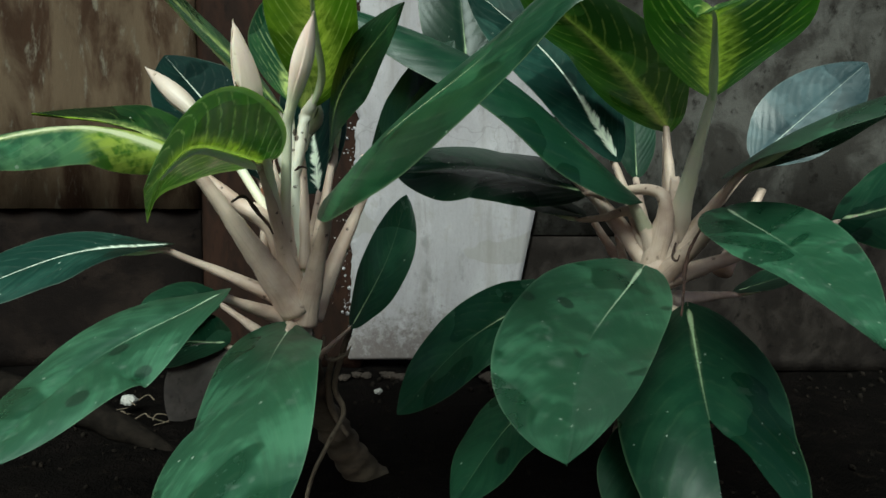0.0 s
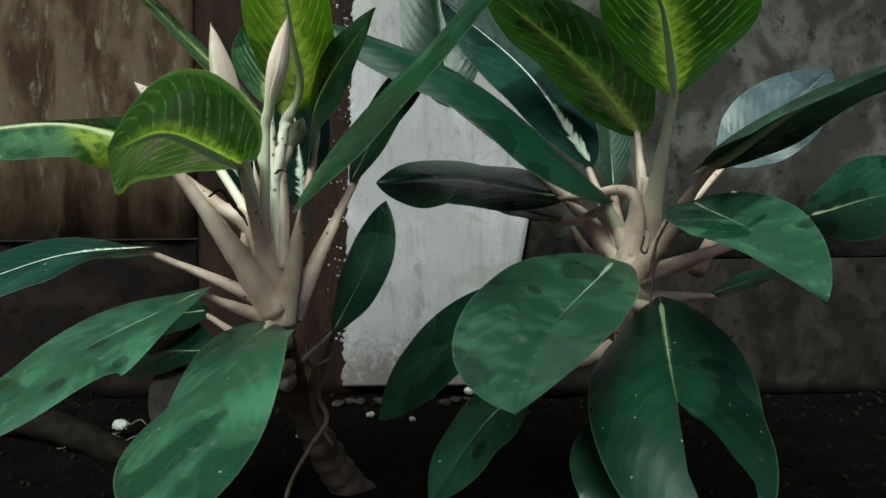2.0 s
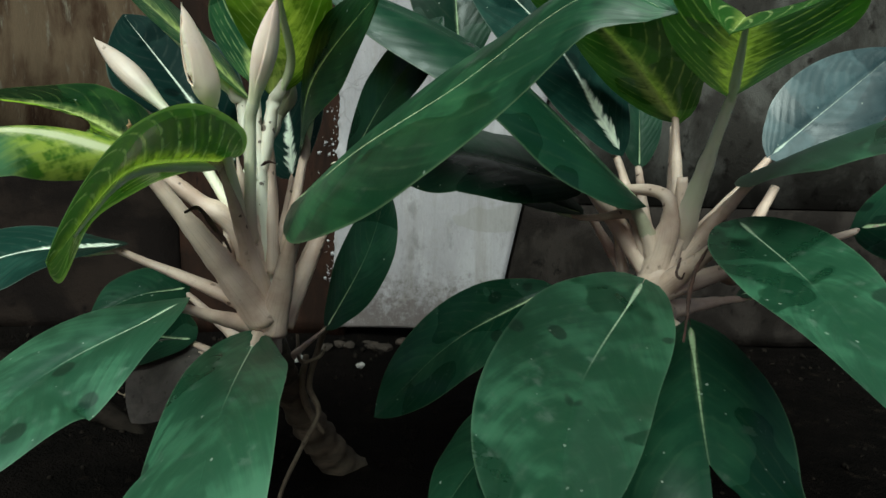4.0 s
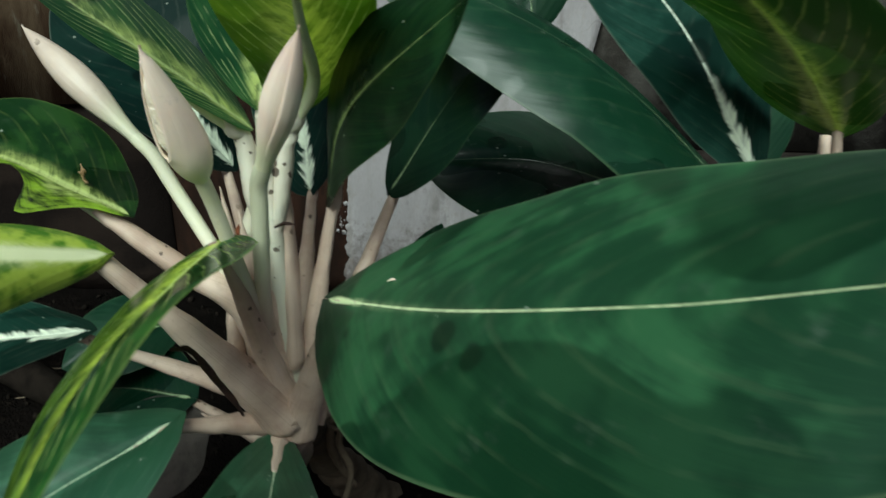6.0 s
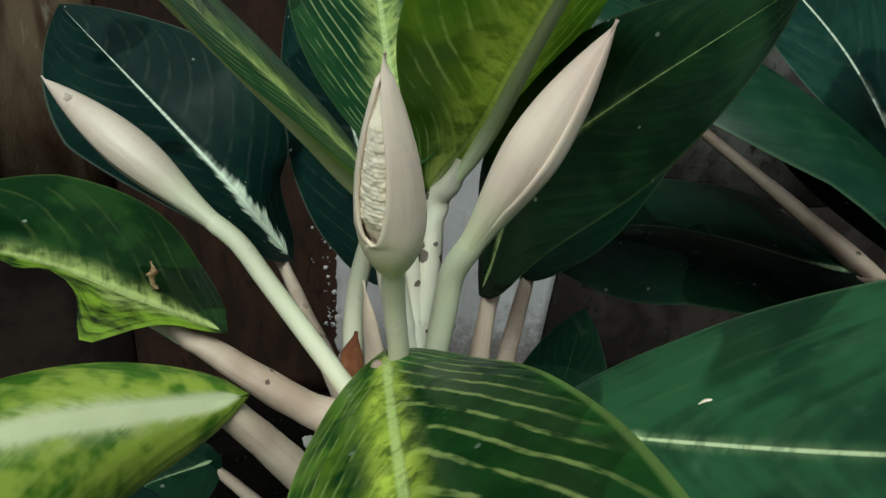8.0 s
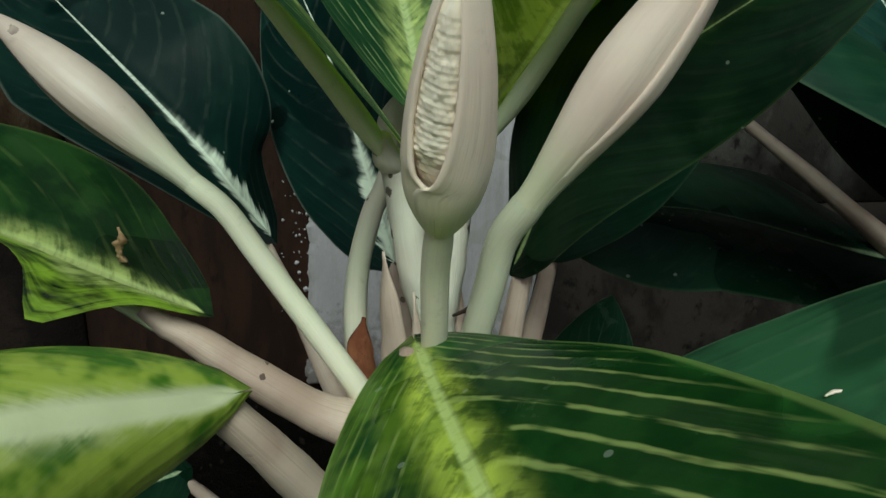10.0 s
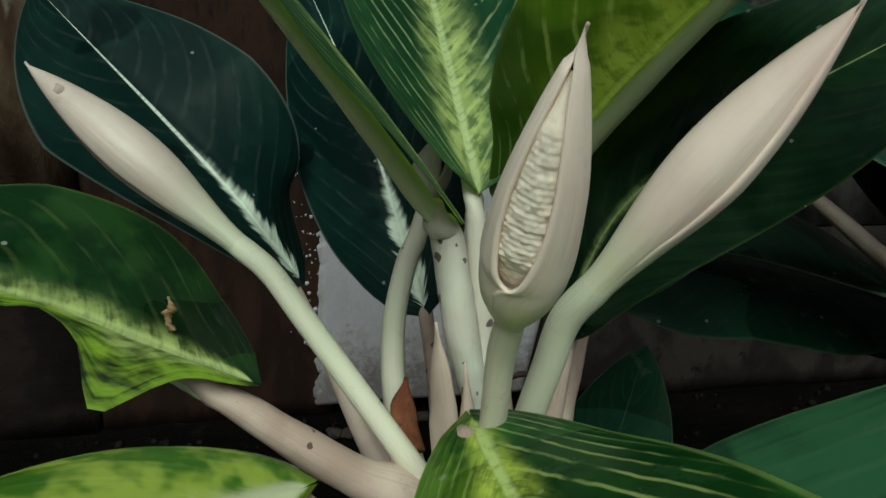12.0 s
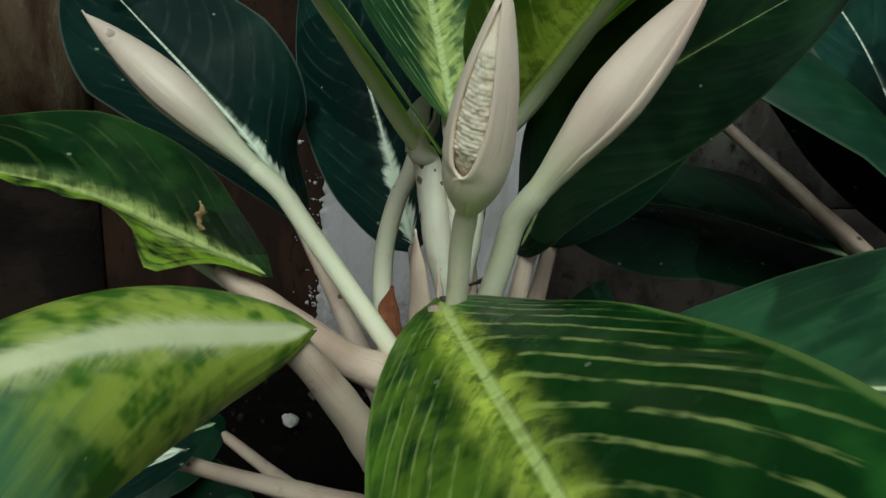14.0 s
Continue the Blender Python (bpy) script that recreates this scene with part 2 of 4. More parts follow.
def surface_material(name, a, b, c, scale, rough, bump=0.5, stretch=(1, 1, 1), spec=0.3, contrast=(0.42, 0.62), depth=0.004):
    """Three-tone weathered surface: broad stains, middling patches and grain."""
    n = Nodes(name)
    obj = n.coords(stretch)
    broad = n.noise(scale, 5.0, obj, 0.62, 0.4)
    mid = n.noise(scale * 4.3, 5.0, obj, 0.65)
    grain = n.noise(scale * 40.0, 3.0, obj, 0.6)
    colour = n.mix(n.step(broad, *contrast), a, b)
    colour = n.mix(n.step(mid, 0.55, 0.72), colour, c)
    colour = n.mix(n.math("MULTIPLY", grain, 0.35), colour, tuple(0.5 * x for x in a))
    n.bump(n.math("ADD", n.math("MULTIPLY", mid, 1.0), n.math("MULTIPLY", grain, 0.4)), bump, depth)
    return n.finish(colour, n.math("ADD", rough, n.math("MULTIPLY", n.math("SUBTRACT", broad, 0.5), 0.25)), spec)


def grimy_material(name, a, b, c, scale, rough, bump, stretch, spec):
    """Painted plaster: stains, hairline cracks, flaking and a band of splashed dirt above the ground."""
    mat = surface_material(name, a, b, c, scale, rough, bump, stretch, spec)
    n = Nodes(name, mat)
    under = n.bsdf.inputs["Base Color"].links[0].from_socket
    obj = n.coords()
    sep = n.add("ShaderNodeSeparateXYZ")
    n.tree.links.new(obj, sep.inputs[0])
    splash = n.math("ADD", n.noise(60.0, 8.0, obj, 0.8), n.math("MULTIPLY", sep.outputs[2], -3.0))
    dirt = n.step(splash, 0.10, 0.42)
    colour = n.mix(n.math("MULTIPLY", dirt, 0.8), under, (0.075, 0.055, 0.048))
    patch = n.step(n.noise(7.0, 3.0, obj, 0.5, 0.8), 0.60, 0.62)
    colour = n.mix(n.math("MULTIPLY", patch, 0.5), colour, (0.20, 0.185, 0.17))
    runs = n.step(n.noise(1.0, 5.0, n.coords((30.0, 30.0, 2.2)), 0.65), 0.50, 0.70)
    colour = n.mix(n.math("MULTIPLY", runs, 0.45), colour, (0.16, 0.14, 0.125))
    blot = n.step(n.noise(38.0, 6.0, obj, 0.75), 0.54, 0.66)
    colour = n.mix(n.math("MULTIPLY", blot, 0.5), colour, (0.22, 0.20, 0.19))
    crack = n.add("ShaderNodeTexVoronoi")
    crack.feature = "DISTANCE_TO_EDGE"
    wob = n.add("ShaderNodeVectorMath")
    noisy = n.add("ShaderNodeTexNoise")
    noisy.inputs["Scale"].default_value = 14.0
    n.tree.links.new(obj, noisy.inputs["Vector"])
    n.tree.links.new(obj, wob.inputs[0])
    wob.operation = "MULTIPLY_ADD"
    n.tree.links.new(noisy.outputs["Color"], wob.inputs[0])
    wob.inputs[1].default_value = (0.12, 0.12, 0.12)
    n.tree.links.new(obj, wob.inputs[2])
    n.tree.links.new(wob.outputs[0], crack.inputs["Vector"])
    crack.inputs["Scale"].default_value = 6.0
    hair = n.math("MULTIPLY", n.math("SUBTRACT", 1.0, n.step(crack.outputs["Distance"], 0.0, 0.012)), n.step(n.noise(3.0, 2.0, obj), 0.5, 0.58))
    colour = n.mix(n.math("MULTIPLY", hair, 0.22), colour, (0.06, 0.05, 0.045))
    pits = n.step(n.noise(120.0, 3.0, obj, 0.7), 0.68, 0.74)
    colour = n.mix(n.math("MULTIPLY", pits, 0.5), colour, (0.10, 0.09, 0.085))
    n.put(n.bsdf.inputs["Base Color"], colour)
    return mat


M_DARK = leaf_material("leaf_dark", (0.010, 0.055, 0.026), (0.030, 0.118, 0.060), (0.42, 0.56, 0.36), 0.011, 0.0, 0.015, 0.85, 0.26, 3.0, rough=0.42, rib_keep=0.0, gloss=0.95, sheen_amount=0.15)
# darker copy of leaf_dark; shade among the leaves is in its colour
M_SHADED_LEAF = leaf_material("leaf_shaded", (0.004, 0.026, 0.013), (0.009, 0.044, 0.021), (0.36, 0.50, 0.26), 0.010, 0.03, 0.015, 0.7, 0.12, 3.0, rough=0.34, rib_keep=0.10, gloss=0.24, sheen_amount=0.04, wet_film=0.16)
M_BIG = leaf_material("leaf_big", (0.0065, 0.040, 0.0175), (0.027, 0.114, 0.046), (0.66, 0.78, 0.44), 0.008, 0.03, 0.015, 0.75, 0.30, 3.0, rough=0.50, rib_keep=0.7, gloss=0.34, bloom=0.49, sheen_amount=0.10)
M_WET = leaf_material("leaf_wet", (0.0025, 0.016, 0.0070), (0.008, 0.038, 0.0125), (0.42, 0.56, 0.20), 0.012, 0.05, 0.015, 0.9, 0.2, 1.5, rough=0.38, rib_keep=0.8, gloss=0.28, bloom=0.47, sheen_amount=0.03, wet_film=0.2)
# leaf_silver_rib with shade mixed into its greens, for two back leaves
M_SILVER_SHADED = leaf_material("leaf_silver_rib_shaded", (0.0022, 0.014, 0.0115), (0.0045, 0.024, 0.0175), (0.78, 0.86, 0.70), 0.022, 0.19, 0.015, 0.8, 0.30, 7.0, rough=0.45, rib_keep=0.8, gloss=0.09, fray=3.2, sheen_amount=0.02, wet_film=0.0)
M_SILVER = leaf_material("leaf_silver_rib", (0.005, 0.028, 0.020), (0.014, 0.056, 0.040), (0.78, 0.86, 0.70), 0.022, 0.19, 0.015, 0.8, 0.30, 7.0, rough=0.45, rib_keep=0.8, gloss=0.13, fray=3.2, sheen_amount=0.02, wet_film=0.0)
M_STRIPE = leaf_material("leaf_striped", (0.009, 0.066, 0.014), (0.028, 0.145, 0.026), (0.62, 0.74, 0.24), 0.046, 0.19, 0.50, 0.8, 0.05, 1.1, pitch=108.0, thin_part=0.40, rib_keep=0.95, edge=0.4, lopsided=0.32, fray=0.7, tint=(0.62, 0.73, 0.11), streak=0.15, gloss=0.32, sheen_amount=0.03)
M_STRIPE_BELOW = leaf_material("leaf_striped_below", (0.060, 0.230, 0.030), (0.140, 0.400, 0.050), (0.88, 0.95, 0.62), 0.070, 0.22, 1.0, 0.8, 0.02, 0.9, thin_part=0.55, rib_keep=0.9, edge=1.4, fray=0.7, tint=(0.66, 0.80, 0.22), sheen_amount=0.03)
M_FLAKE = leaf_material("leaf_yellow_rib", (0.004, 0.023, 0.006), (0.013, 0.048, 0.010), (0.40, 0.48, 0.15), 0.060, 0.17, 0.05, 0.9, 0.04, 1.2, rib_keep=0.5, fray=0.9, streak=0.2, bloom=0.50, sheen_amount=0.02, gloss=0.25, lopsided=-0.75)
M_YELLOW = leaf_material("leaf_yellow_flush", (0.060, 0.190, 0.016), (0.42, 0.54, 0.080), (0.84, 0.86, 0.56), 0.15, 0.20, 0.04, 1.0, 0.04, 1.0, thin_part=0.30, rib_keep=0.8, bloom=0.43, streak=0.12, fray=0.7, tint=(0.76, 0.79, 0.42), green_tip=(0.045, 0.175, 0.085))
M_YELLOW_BELOW = leaf_material("leaf_yellow_below", (0.030, 0.120, 0.060), (0.075, 0.220, 0.110), (0.70, 0.80, 0.56), 0.12, 0.05, 0.5, 0.8, 0.02, 1.0, thin_part=0.10, rib_keep=0.9, sheen_amount=0.05)
M_YOUNG = leaf_material("leaf_young", (0.009, 0.062, 0.024), (0.034, 0.135, 0.040), (0.62, 0.74, 0.34), 0.050, 0.26, 0.5, 0.8, 0.03, 1.5, pitch=100.0, thin_part=0.45, rib_keep=0.8, fray=1.3, tint=(0.66, 0.78, 0.26), sheen_amount=0.03)
M_LIME = leaf_material("leaf_lime", (0.150, 0.310, 0.045), (0.340, 0.500, 0.080), (0.82, 0.88, 0.52), 0.060, 0.45, 0.6, 0.8, 0.02, 1.0, thin_part=0.60, rib_keep=0.9, fray=0.7, tint=(0.74, 0.80, 0.28), sheen_amount=0.02, gloss=0.3)
M_YOUNG_BELOW = leaf_material("leaf_young_below", (0.120, 0.285, 0.065), (0.220, 0.430, 0.100), (0.74, 0.84, 0.46), 0.070, 0.70, 0.7, 0.8, 0.02, 1.0, thin_part=0.80, rib_keep=0.9, fray=0.7, tint=(0.68, 0.78, 0.28), sheen_amount=0.03)
M_CROWN = leaf_material("leaf_crown", (0.026, 0.105, 0.016), (0.058, 0.190, 0.028), (0.60, 0.72, 0.28), 0.055, 0.26, 0.5, 0.8, 0.03, 1.2, thin_part=0.50, rib_keep=0.8, fray=0.9, tint=(0.58, 0.68, 0.16))
M_CROWN_BELOW = leaf_material("leaf_crown_below", (0.032, 0.115, 0.018), (0.066, 0.195, 0.032), (0.60, 0.72, 0.30), 0.075, 0.26, 0.5, 0.8, 0.03, 1.1, thin_part=0.50, rib_keep=0.9, fray=0.9, tint=(0.60, 0.68, 0.20), sheen_amount=0.03)
M_ARCH_BELOW = leaf_material("leaf_arching_below", (0.045, 0.145, 0.036), (0.085, 0.230, 0.060), (0.64, 0.72, 0.28), 0.075, 0.22, 0.3, 0.8, 0.03, 1.6, thin_part=0.48, rib_keep=0.9, fray=0.9, sheen_amount=0.03)
# blue-grey body colour stands in for sky reflected on the wet blade
M_SKY_SHEEN = leaf_material("leaf_sky_sheen", (0.022, 0.046, 0.050), (0.042, 0.078, 0.084), (0.40, 0.48, 0.40), 0.010, 0.0, 0.0, 0.7, 0.08, 3.0, rough=0.40, rib_keep=0.5, gloss=0.30, sheen_amount=0.02, wet_film=0.12, streak=0.1)
M_WITHER = flesh_material("withered_olive", (0.38, 0.37, 0.26), (0.27, 0.25, 0.17), 0.1)
M_PETIOLE = flesh_material("petiole_cream", (0.56, 0.435, 0.35), (0.40, 0.280, 0.222), 0.46, rib=0.42)
M_STALK = flesh_material("stalk_green", (0.64, 0.64, 0.47), (0.66, 0.60, 0.48), 0.10, foot=(0.52, 0.41, 0.33))
M_RIB = flesh_material("midrib_pale", (0.54, 0.63, 0.36), (0.60, 0.64, 0.44), 0.02)
M_SPECKLED = flesh_material("stalk_speckled", (0.60, 0.60, 0.49), (0.58, 0.52, 0.43), 0.7, bold=0.85)
M_SPATHE = flesh_material("spathe_ivory", (0.88, 0.72, 0.61), (0.82, 0.62, 0.54), 0.03, 0.45, 24.0, (0.70, 0.68, 0.48), rib=0.10)
# the slender bud's beige, lowered to carry the shade on it
M_BUD_SHADED = flesh_material("bud_beige_shaded", (0.50, 0.412, 0.345), (0.43, 0.335, 0.285), 0.05, 0.45, 24.0, (0.58, 0.57, 0.42), rib=0.12)
M_SPADIX = flesh_material("spadix_cream", (0.90, 0.78, 0.64), (0.82, 0.66, 0.53), 0.04, 0.6, 10.0)
M_CANE = surface_material("cane_bark", (0.062, 0.045, 0.030), (0.115, 0.084, 0.058), (0.030, 0.022, 0.016), 26.0, 0.75, 0.6, (1, 1, 2.5))
M_VINE = surface_material("vine_bark", (0.11, 0.08, 0.055), (0.15, 0.115, 0.08), (0.05, 0.036, 0.025), 60.0, 0.8, 0.5)
M_FLAKEBIT = surface_material("tan_husk", (0.34, 0.20, 0.10), (0.42, 0.27, 0.15), (0.2, 0.1, 0.05), 200.0, 0.7, 0.5)
M_SHEATH = surface_material("dry_sheath", (0.16, 0.045, 0.018), (0.24, 0.085, 0.035), (0.07, 0.025, 0.015), 60.0, 0.7, 0.5)
M_TWIG = surface_material("twig", (0.05, 0.028, 0.022), (0.09, 0.045, 0.035), (0.025, 0.015, 0.012), 90.0, 0.8, 0.5)
# damp soil set darker than its own tone; the plants' shade is in it
M_SHADED_SOIL = surface_material("soil", (0.0035, 0.0028, 0.0025), (0.006, 0.0045, 0.004), (0.012, 0.009, 0.007), 9.0, 0.92, 0.9, spec=0.02, depth=0.02)
M_BRICKBIT = surface_material("brick_fragment", (0.030, 0.023, 0.019), (0.050, 0.038, 0.031), (0.016, 0.012, 0.010), 30.0, 0.85, 0.7, spec=0.1)
# crumbs and root keep close to the soil's shade-darkened tone
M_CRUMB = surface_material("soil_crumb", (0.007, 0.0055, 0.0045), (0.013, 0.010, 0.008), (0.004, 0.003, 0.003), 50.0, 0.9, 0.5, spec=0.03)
M_STONE = surface_material("stone", (0.42, 0.40, 0.37), (0.30, 0.28, 0.26), (0.16, 0.14, 0.12), 40.0, 0.8, 0.6)
M_LITTER = surface_material("leaf_litter", (0.06, 0.05, 0.045), (0.10, 0.085, 0.075), (0.03, 0.025, 0.02), 30.0, 0.8, 0.5)
M_PLASTER = grimy_material("plaster", (0.272, 0.254, 0.264), (0.355, 0.336, 0.346), (0.19, 0.175, 0.18), 4.5, 0.8, 0.5, (1.6, 1, 0.8), 0.25)
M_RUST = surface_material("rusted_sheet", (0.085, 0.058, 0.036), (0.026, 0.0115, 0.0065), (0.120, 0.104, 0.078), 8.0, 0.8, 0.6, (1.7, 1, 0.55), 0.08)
M_RUSTDARK = surface_material("rust_red_paint", (0.014, 0.0075, 0.0055), (0.026, 0.012, 0.008), (0.007, 0.004, 0.0035), 14.0, 0.7, 0.4, (2, 1, 0.6), 0.06)
M_BOARD = surface_material("grey_board", (0.028, 0.025, 0.022), (0.078, 0.074, 0.067), (0.011, 0.009, 0.008), 9.0, 0.85, 0.6, (1.2, 1, 0.9), 0.06)
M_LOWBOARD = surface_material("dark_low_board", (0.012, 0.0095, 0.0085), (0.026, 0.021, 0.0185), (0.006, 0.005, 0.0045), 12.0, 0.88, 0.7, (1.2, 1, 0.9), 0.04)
M_BASE_DARK = surface_material("near_black_base", (0.007, 0.005, 0.0045), (0.016, 0.011, 0.009), (0.004, 0.003, 0.003), 9.0, 0.85, 0.7, spec=0.04)

# ---------------------------------------------------------------- builders


def part(name, bm, material, parent=None, label=""):
    me = bpy.data.meshes.new(name)
    bm.normal_update()
    bm.to_mesh(me)
    bm.free()
    me.materials.append(material)
    for p in me.polygons:
        p.use_smooth = True
    ob = new(name, me)
    if parent is not None:
        ob.parent = parent
    if label:
        tagged(ob, label)
    return ob


def spline(points, n):
    """Catmull-Rom through the points, n + 1 samples at even steps of length."""
    p = [Vector(q) for q in points]
    p = [p[0] * 2 - p[1], *p, p[-1] * 2 - p[-2]]
    fine = []
    for i in range(1, len(p) - 2):
        a, b, c, d = p[i - 1 : i + 3]
        for k in range(24):
            t = k / 24
            fine.append(0.5 * (2 * b + (c - a) * t + (2 * a - 5 * b + 4 * c - d) * t * t + (3 * b - a - 3 * c + d) * t**3))
    fine.append(p[-2])
    run = [0.0]
    for a, b in zip(fine, fine[1:]):
        run.append(run[-1] + (b - a).length)
    out, j = [], 0
    for k in range(n + 1):
        s = run[-1] * k / n
        while j < len(run) - 2 and run[j + 1] < s:
            j += 1
        out.append(fine[j].lerp(fine[j + 1], (s - run[j]) / max(run[j + 1] - run[j], 1e-9)))
    return out


def tangents(c):
    return [(c[min(i + 1, len(c) - 1)] - c[max(i - 1, 0)]).normalized() for i in range(len(c))]


def tube(points, radii, n=16, sides=12, flat=1.0, side=None, lumps=0.0, rings=0, seed=0):
    """A closed tube along a spline. radii: (start, ..., end), spread evenly. flat squeezes it along one cross axis."""
    bm = bmesh.new()
    uvl = bm.loops.layers.uv.new("blade")
    c = spline(points, n)
    ts = tangents(c)
    ref = Vector(side) if side else Vector((0.3, 0.2, 1.0))
    loops = []
    for i, (q, t) in enumerate(zip(c, ts)):
        s = t.cross(ref)
        if s.length < 0.05:
            s = t.cross(Vector((1, 0.3, 0)))
        s.normalize()
        w = s.cross(t)
        x = i / n * (len(radii) - 1)
        k = min(int(x), len(radii) - 2)
        f = x - k
        f = f * f * (3 - 2 * f)
        r = radii[k] * (1 - f) + radii[k + 1] * f
        if rings:
            ph = (i / n * rings) % 1.0
            r *= 1.0 + 0.13 * max(0.0, 1 - abs(ph - 0.5) * 7)
        ring = []
        for j in range(sides):
            a = 2 * math.pi * j / sides
            rr = r * (1 + lumps * noise.noise(Vector((math.cos(a) * 1.3, math.sin(a) * 1.3 + seed, i * 0.35))))
            ring.append(bm.verts.new(q + s * (rr * math.cos(a)) + w * (rr * math.sin(a) * flat)))
        loops.append(ring)
    for i in range(n):
        for j in range(sides):
            k = (j + 1) % sides
            f = bm.faces.new((loops[i][j], loops[i][k], loops[i + 1][k], loops[i + 1][j]))
            for lp, uvv in zip(f.loops, ((j / sides, i / n), ((j + 1) / sides, i / n), ((j + 1) / sides, (i + 1) / n), (j / sides, (i + 1) / n))):
                lp[uvl].uv = uvv
    bm.faces.new(list(reversed(loops[0])))
    bm.faces.new(loops[-1])
    return bm


def outline(v, peak, blunt):
    if v < peak:
        return (1 - (1 - v / peak) ** 2.3) ** 0.62
    q = (v - peak) / (1 - peak)
    return max(0.0, 1 - q ** (2.1 + blunt)) ** (0.85 - 0.15 * blunt)


def blade_mesh(rib, ups, width, fold, curl, wave, peak, blunt, seed, cut=None, trim=None, lobes=0.10, nv=44, nu=18, thick=0.0007):
    """Leaf blade: rib points from base to tip, ups the upper face's direction at base, middle and tip."""
    bm = bmesh.new()
    uvl = bm.loops.layers.uv.new("blade")
    c = spline(rib, nv)
    ts = tangents(c)
    fl, fr = fold if isinstance(fold, tuple) else (fold, fold)
    wl, wr = width if isinstance(width, tuple) else (width, width)
    width = (wl + wr) / 2
    rng = random.Random(seed)
    ph = [rng.uniform(0, 6.28) for _ in range(4)]
    us = [-1 + 2 * k / nu for k in range(nu + 1)]

    def at(v, u):
        x = min(max(v, 0.0), 1.0) * nv
        i = min(int(x), nv - 1)
        q, t = c[i].lerp(c[i + 1], x - i), ts[i].lerp(ts[i + 1], x - i).normalized()
        y = v * (len(ups) - 1)
        k = min(int(y), len(ups) - 2)
        up = Vector(ups[k]).lerp(Vector(ups[k + 1]), y - k)
        s = t.cross(up).normalized()
        nrm = s.cross(t)
        a = abs(u)
        h = a * max(outline(v, peak, blunt), 0.012) * (wl if u < 0 else wr) / 2
        if trim:
            h *= trim(v, u)
        ang = radians((fl if u < 0 else fr) + curl * a)
        lift = h * math.sin(ang)
        k2 = ph[0] if u < 0 else ph[1]
        lift += wave * width * a**1.6 * (math.sin(v * 10.0 + k2) * 0.6 + math.sin(v * 19.0 + k2 * 2.1) * 0.3) * outline(v, peak, blunt)
        lift -= 0.010 * width * max(0, 1 - a * 9)
        # the base lobes reach back past the petiole a little
        back = t * (-lobes * width * max(0.0, 1 - v / 0.12) * min(1.0, a * 1.3))
        return q + s * (math.copysign(h * math.cos(ang), u)) + nrm * lift + back, nrm

    top, bot = [], []
    for i in range(nv + 1):
        rt, rb = [], []
        for u in us:
            v = i / nv
            if cut:
                v *= cut(u)
            p, nrm = at(v, u)
            e = thick * (1 - 0.8 * abs(u) ** 4)
            rt.append((bm.verts.new(p), u, v))
            rb.append((bm.verts.new(p - nrm * e), u, v))
        top.append(rt)
        bot.append(rb)

    def quad(*q, slot=0):
        f = bm.faces.new([x[0] for x in q])
        f.material_index = slot
        for lp, x in zip(f.loops, q):
            lp[uvl].uv = (0.5 + x[1] / 2, x[2])

    for i in range(nv):
        for j in range(nu):
            quad(top[i][j], top[i][j + 1], top[i + 1][j + 1], top[i + 1][j])
            quad(bot[i][j + 1], bot[i][j], bot[i + 1][j], bot[i + 1][j + 1], slot=1)
    # the rim has vertices of its own, so that the blade's shading stays flat up to its margin
    for j, turn in ((0, 1), (nu, -1)):
        rim = [[(bm.verts.new(q[0].co), q[1], q[2]) for q in (top[i][j], bot[i][j])] for i in range(nv + 1)]
        for a, b in zip(rim, rim[1:]):
            quad(*((a[0], b[0], b[1], a[1])[::turn]))
    return bm


def leaf(plant, material, label, stem, rib, ups, width, fold=8.0, curl=-6.0, wave=0.02, peak=0.42, blunt=0.0,
         seed=1, bend=(), petiole=0.0060, cut=None, pale=None, trim=None, lobes=0.10, under=None, slim=False):
    """One leaf of a plant: blade with its paler underside, and under it the petiole and the raised midrib below the blade."""
    blade = part("leaf", blade_mesh(rib, ups, width, fold, curl, wave, peak, blunt, seed, cut, trim, lobes), material, plant, label)
    blade.data.materials.append(under or material)
    mat = pale or M_PETIOLE
    r = petiole
    c = spline(rib, 20)
    if stem is not None:
        up0 = Vector(ups[0]).normalized()
        foot, top = Vector(stem), Vector(rib[0])
        way = (top - (Vector(bend[-1]) if bend else foot)).normalized()
        knee = top - way * (4.0 * r) - up0 * (0.5 * r)
        part("petiole", tube([foot, *bend, knee, top - up0 * (0.86 * r), c[1] - up0 * (0.80 * r), c[2] - up0 * (0.5 * r)], (r * (0.5 if slim else 2.1), r * (0.7 if slim else 1.7), r * (0.8 if slim else 1.3), r * (0.8 if slim else 1.05), r * 0.75, r * 0.65, r * 0.35), 40, 14, 0.8, lumps=0.10, seed=seed), mat, blade)
    ts = tangents(c)
    broadest = sum(width) / 2 if isinstance(width, tuple) else width
    under = []
    last = 5 if trim else 19 if cut is None else int(20 * cut(0.05)) - 1
    for i in range(0, last, 2):
        v = i / 20
        y = v * (len(ups) - 1)
        k = min(int(y), len(ups) - 2)
        up = Vector(ups[k]).lerp(Vector(ups[k + 1]), y - k)
        nrm = ts[i].cross(up).normalized().cross(ts[i])
        under.append(c[i] - nrm * (0.0014 + 0.010 * broadest + r * 0.62 * (1 - v)))
    r = min(r, 0.006)
    part("midrib", tube(under, (r * 0.25, r * 0.60, r * 0.52, r * 0.40, r * 0.30, r * 0.20, r * 0.10), 24, 8), M_RIB, blade)
    return blade


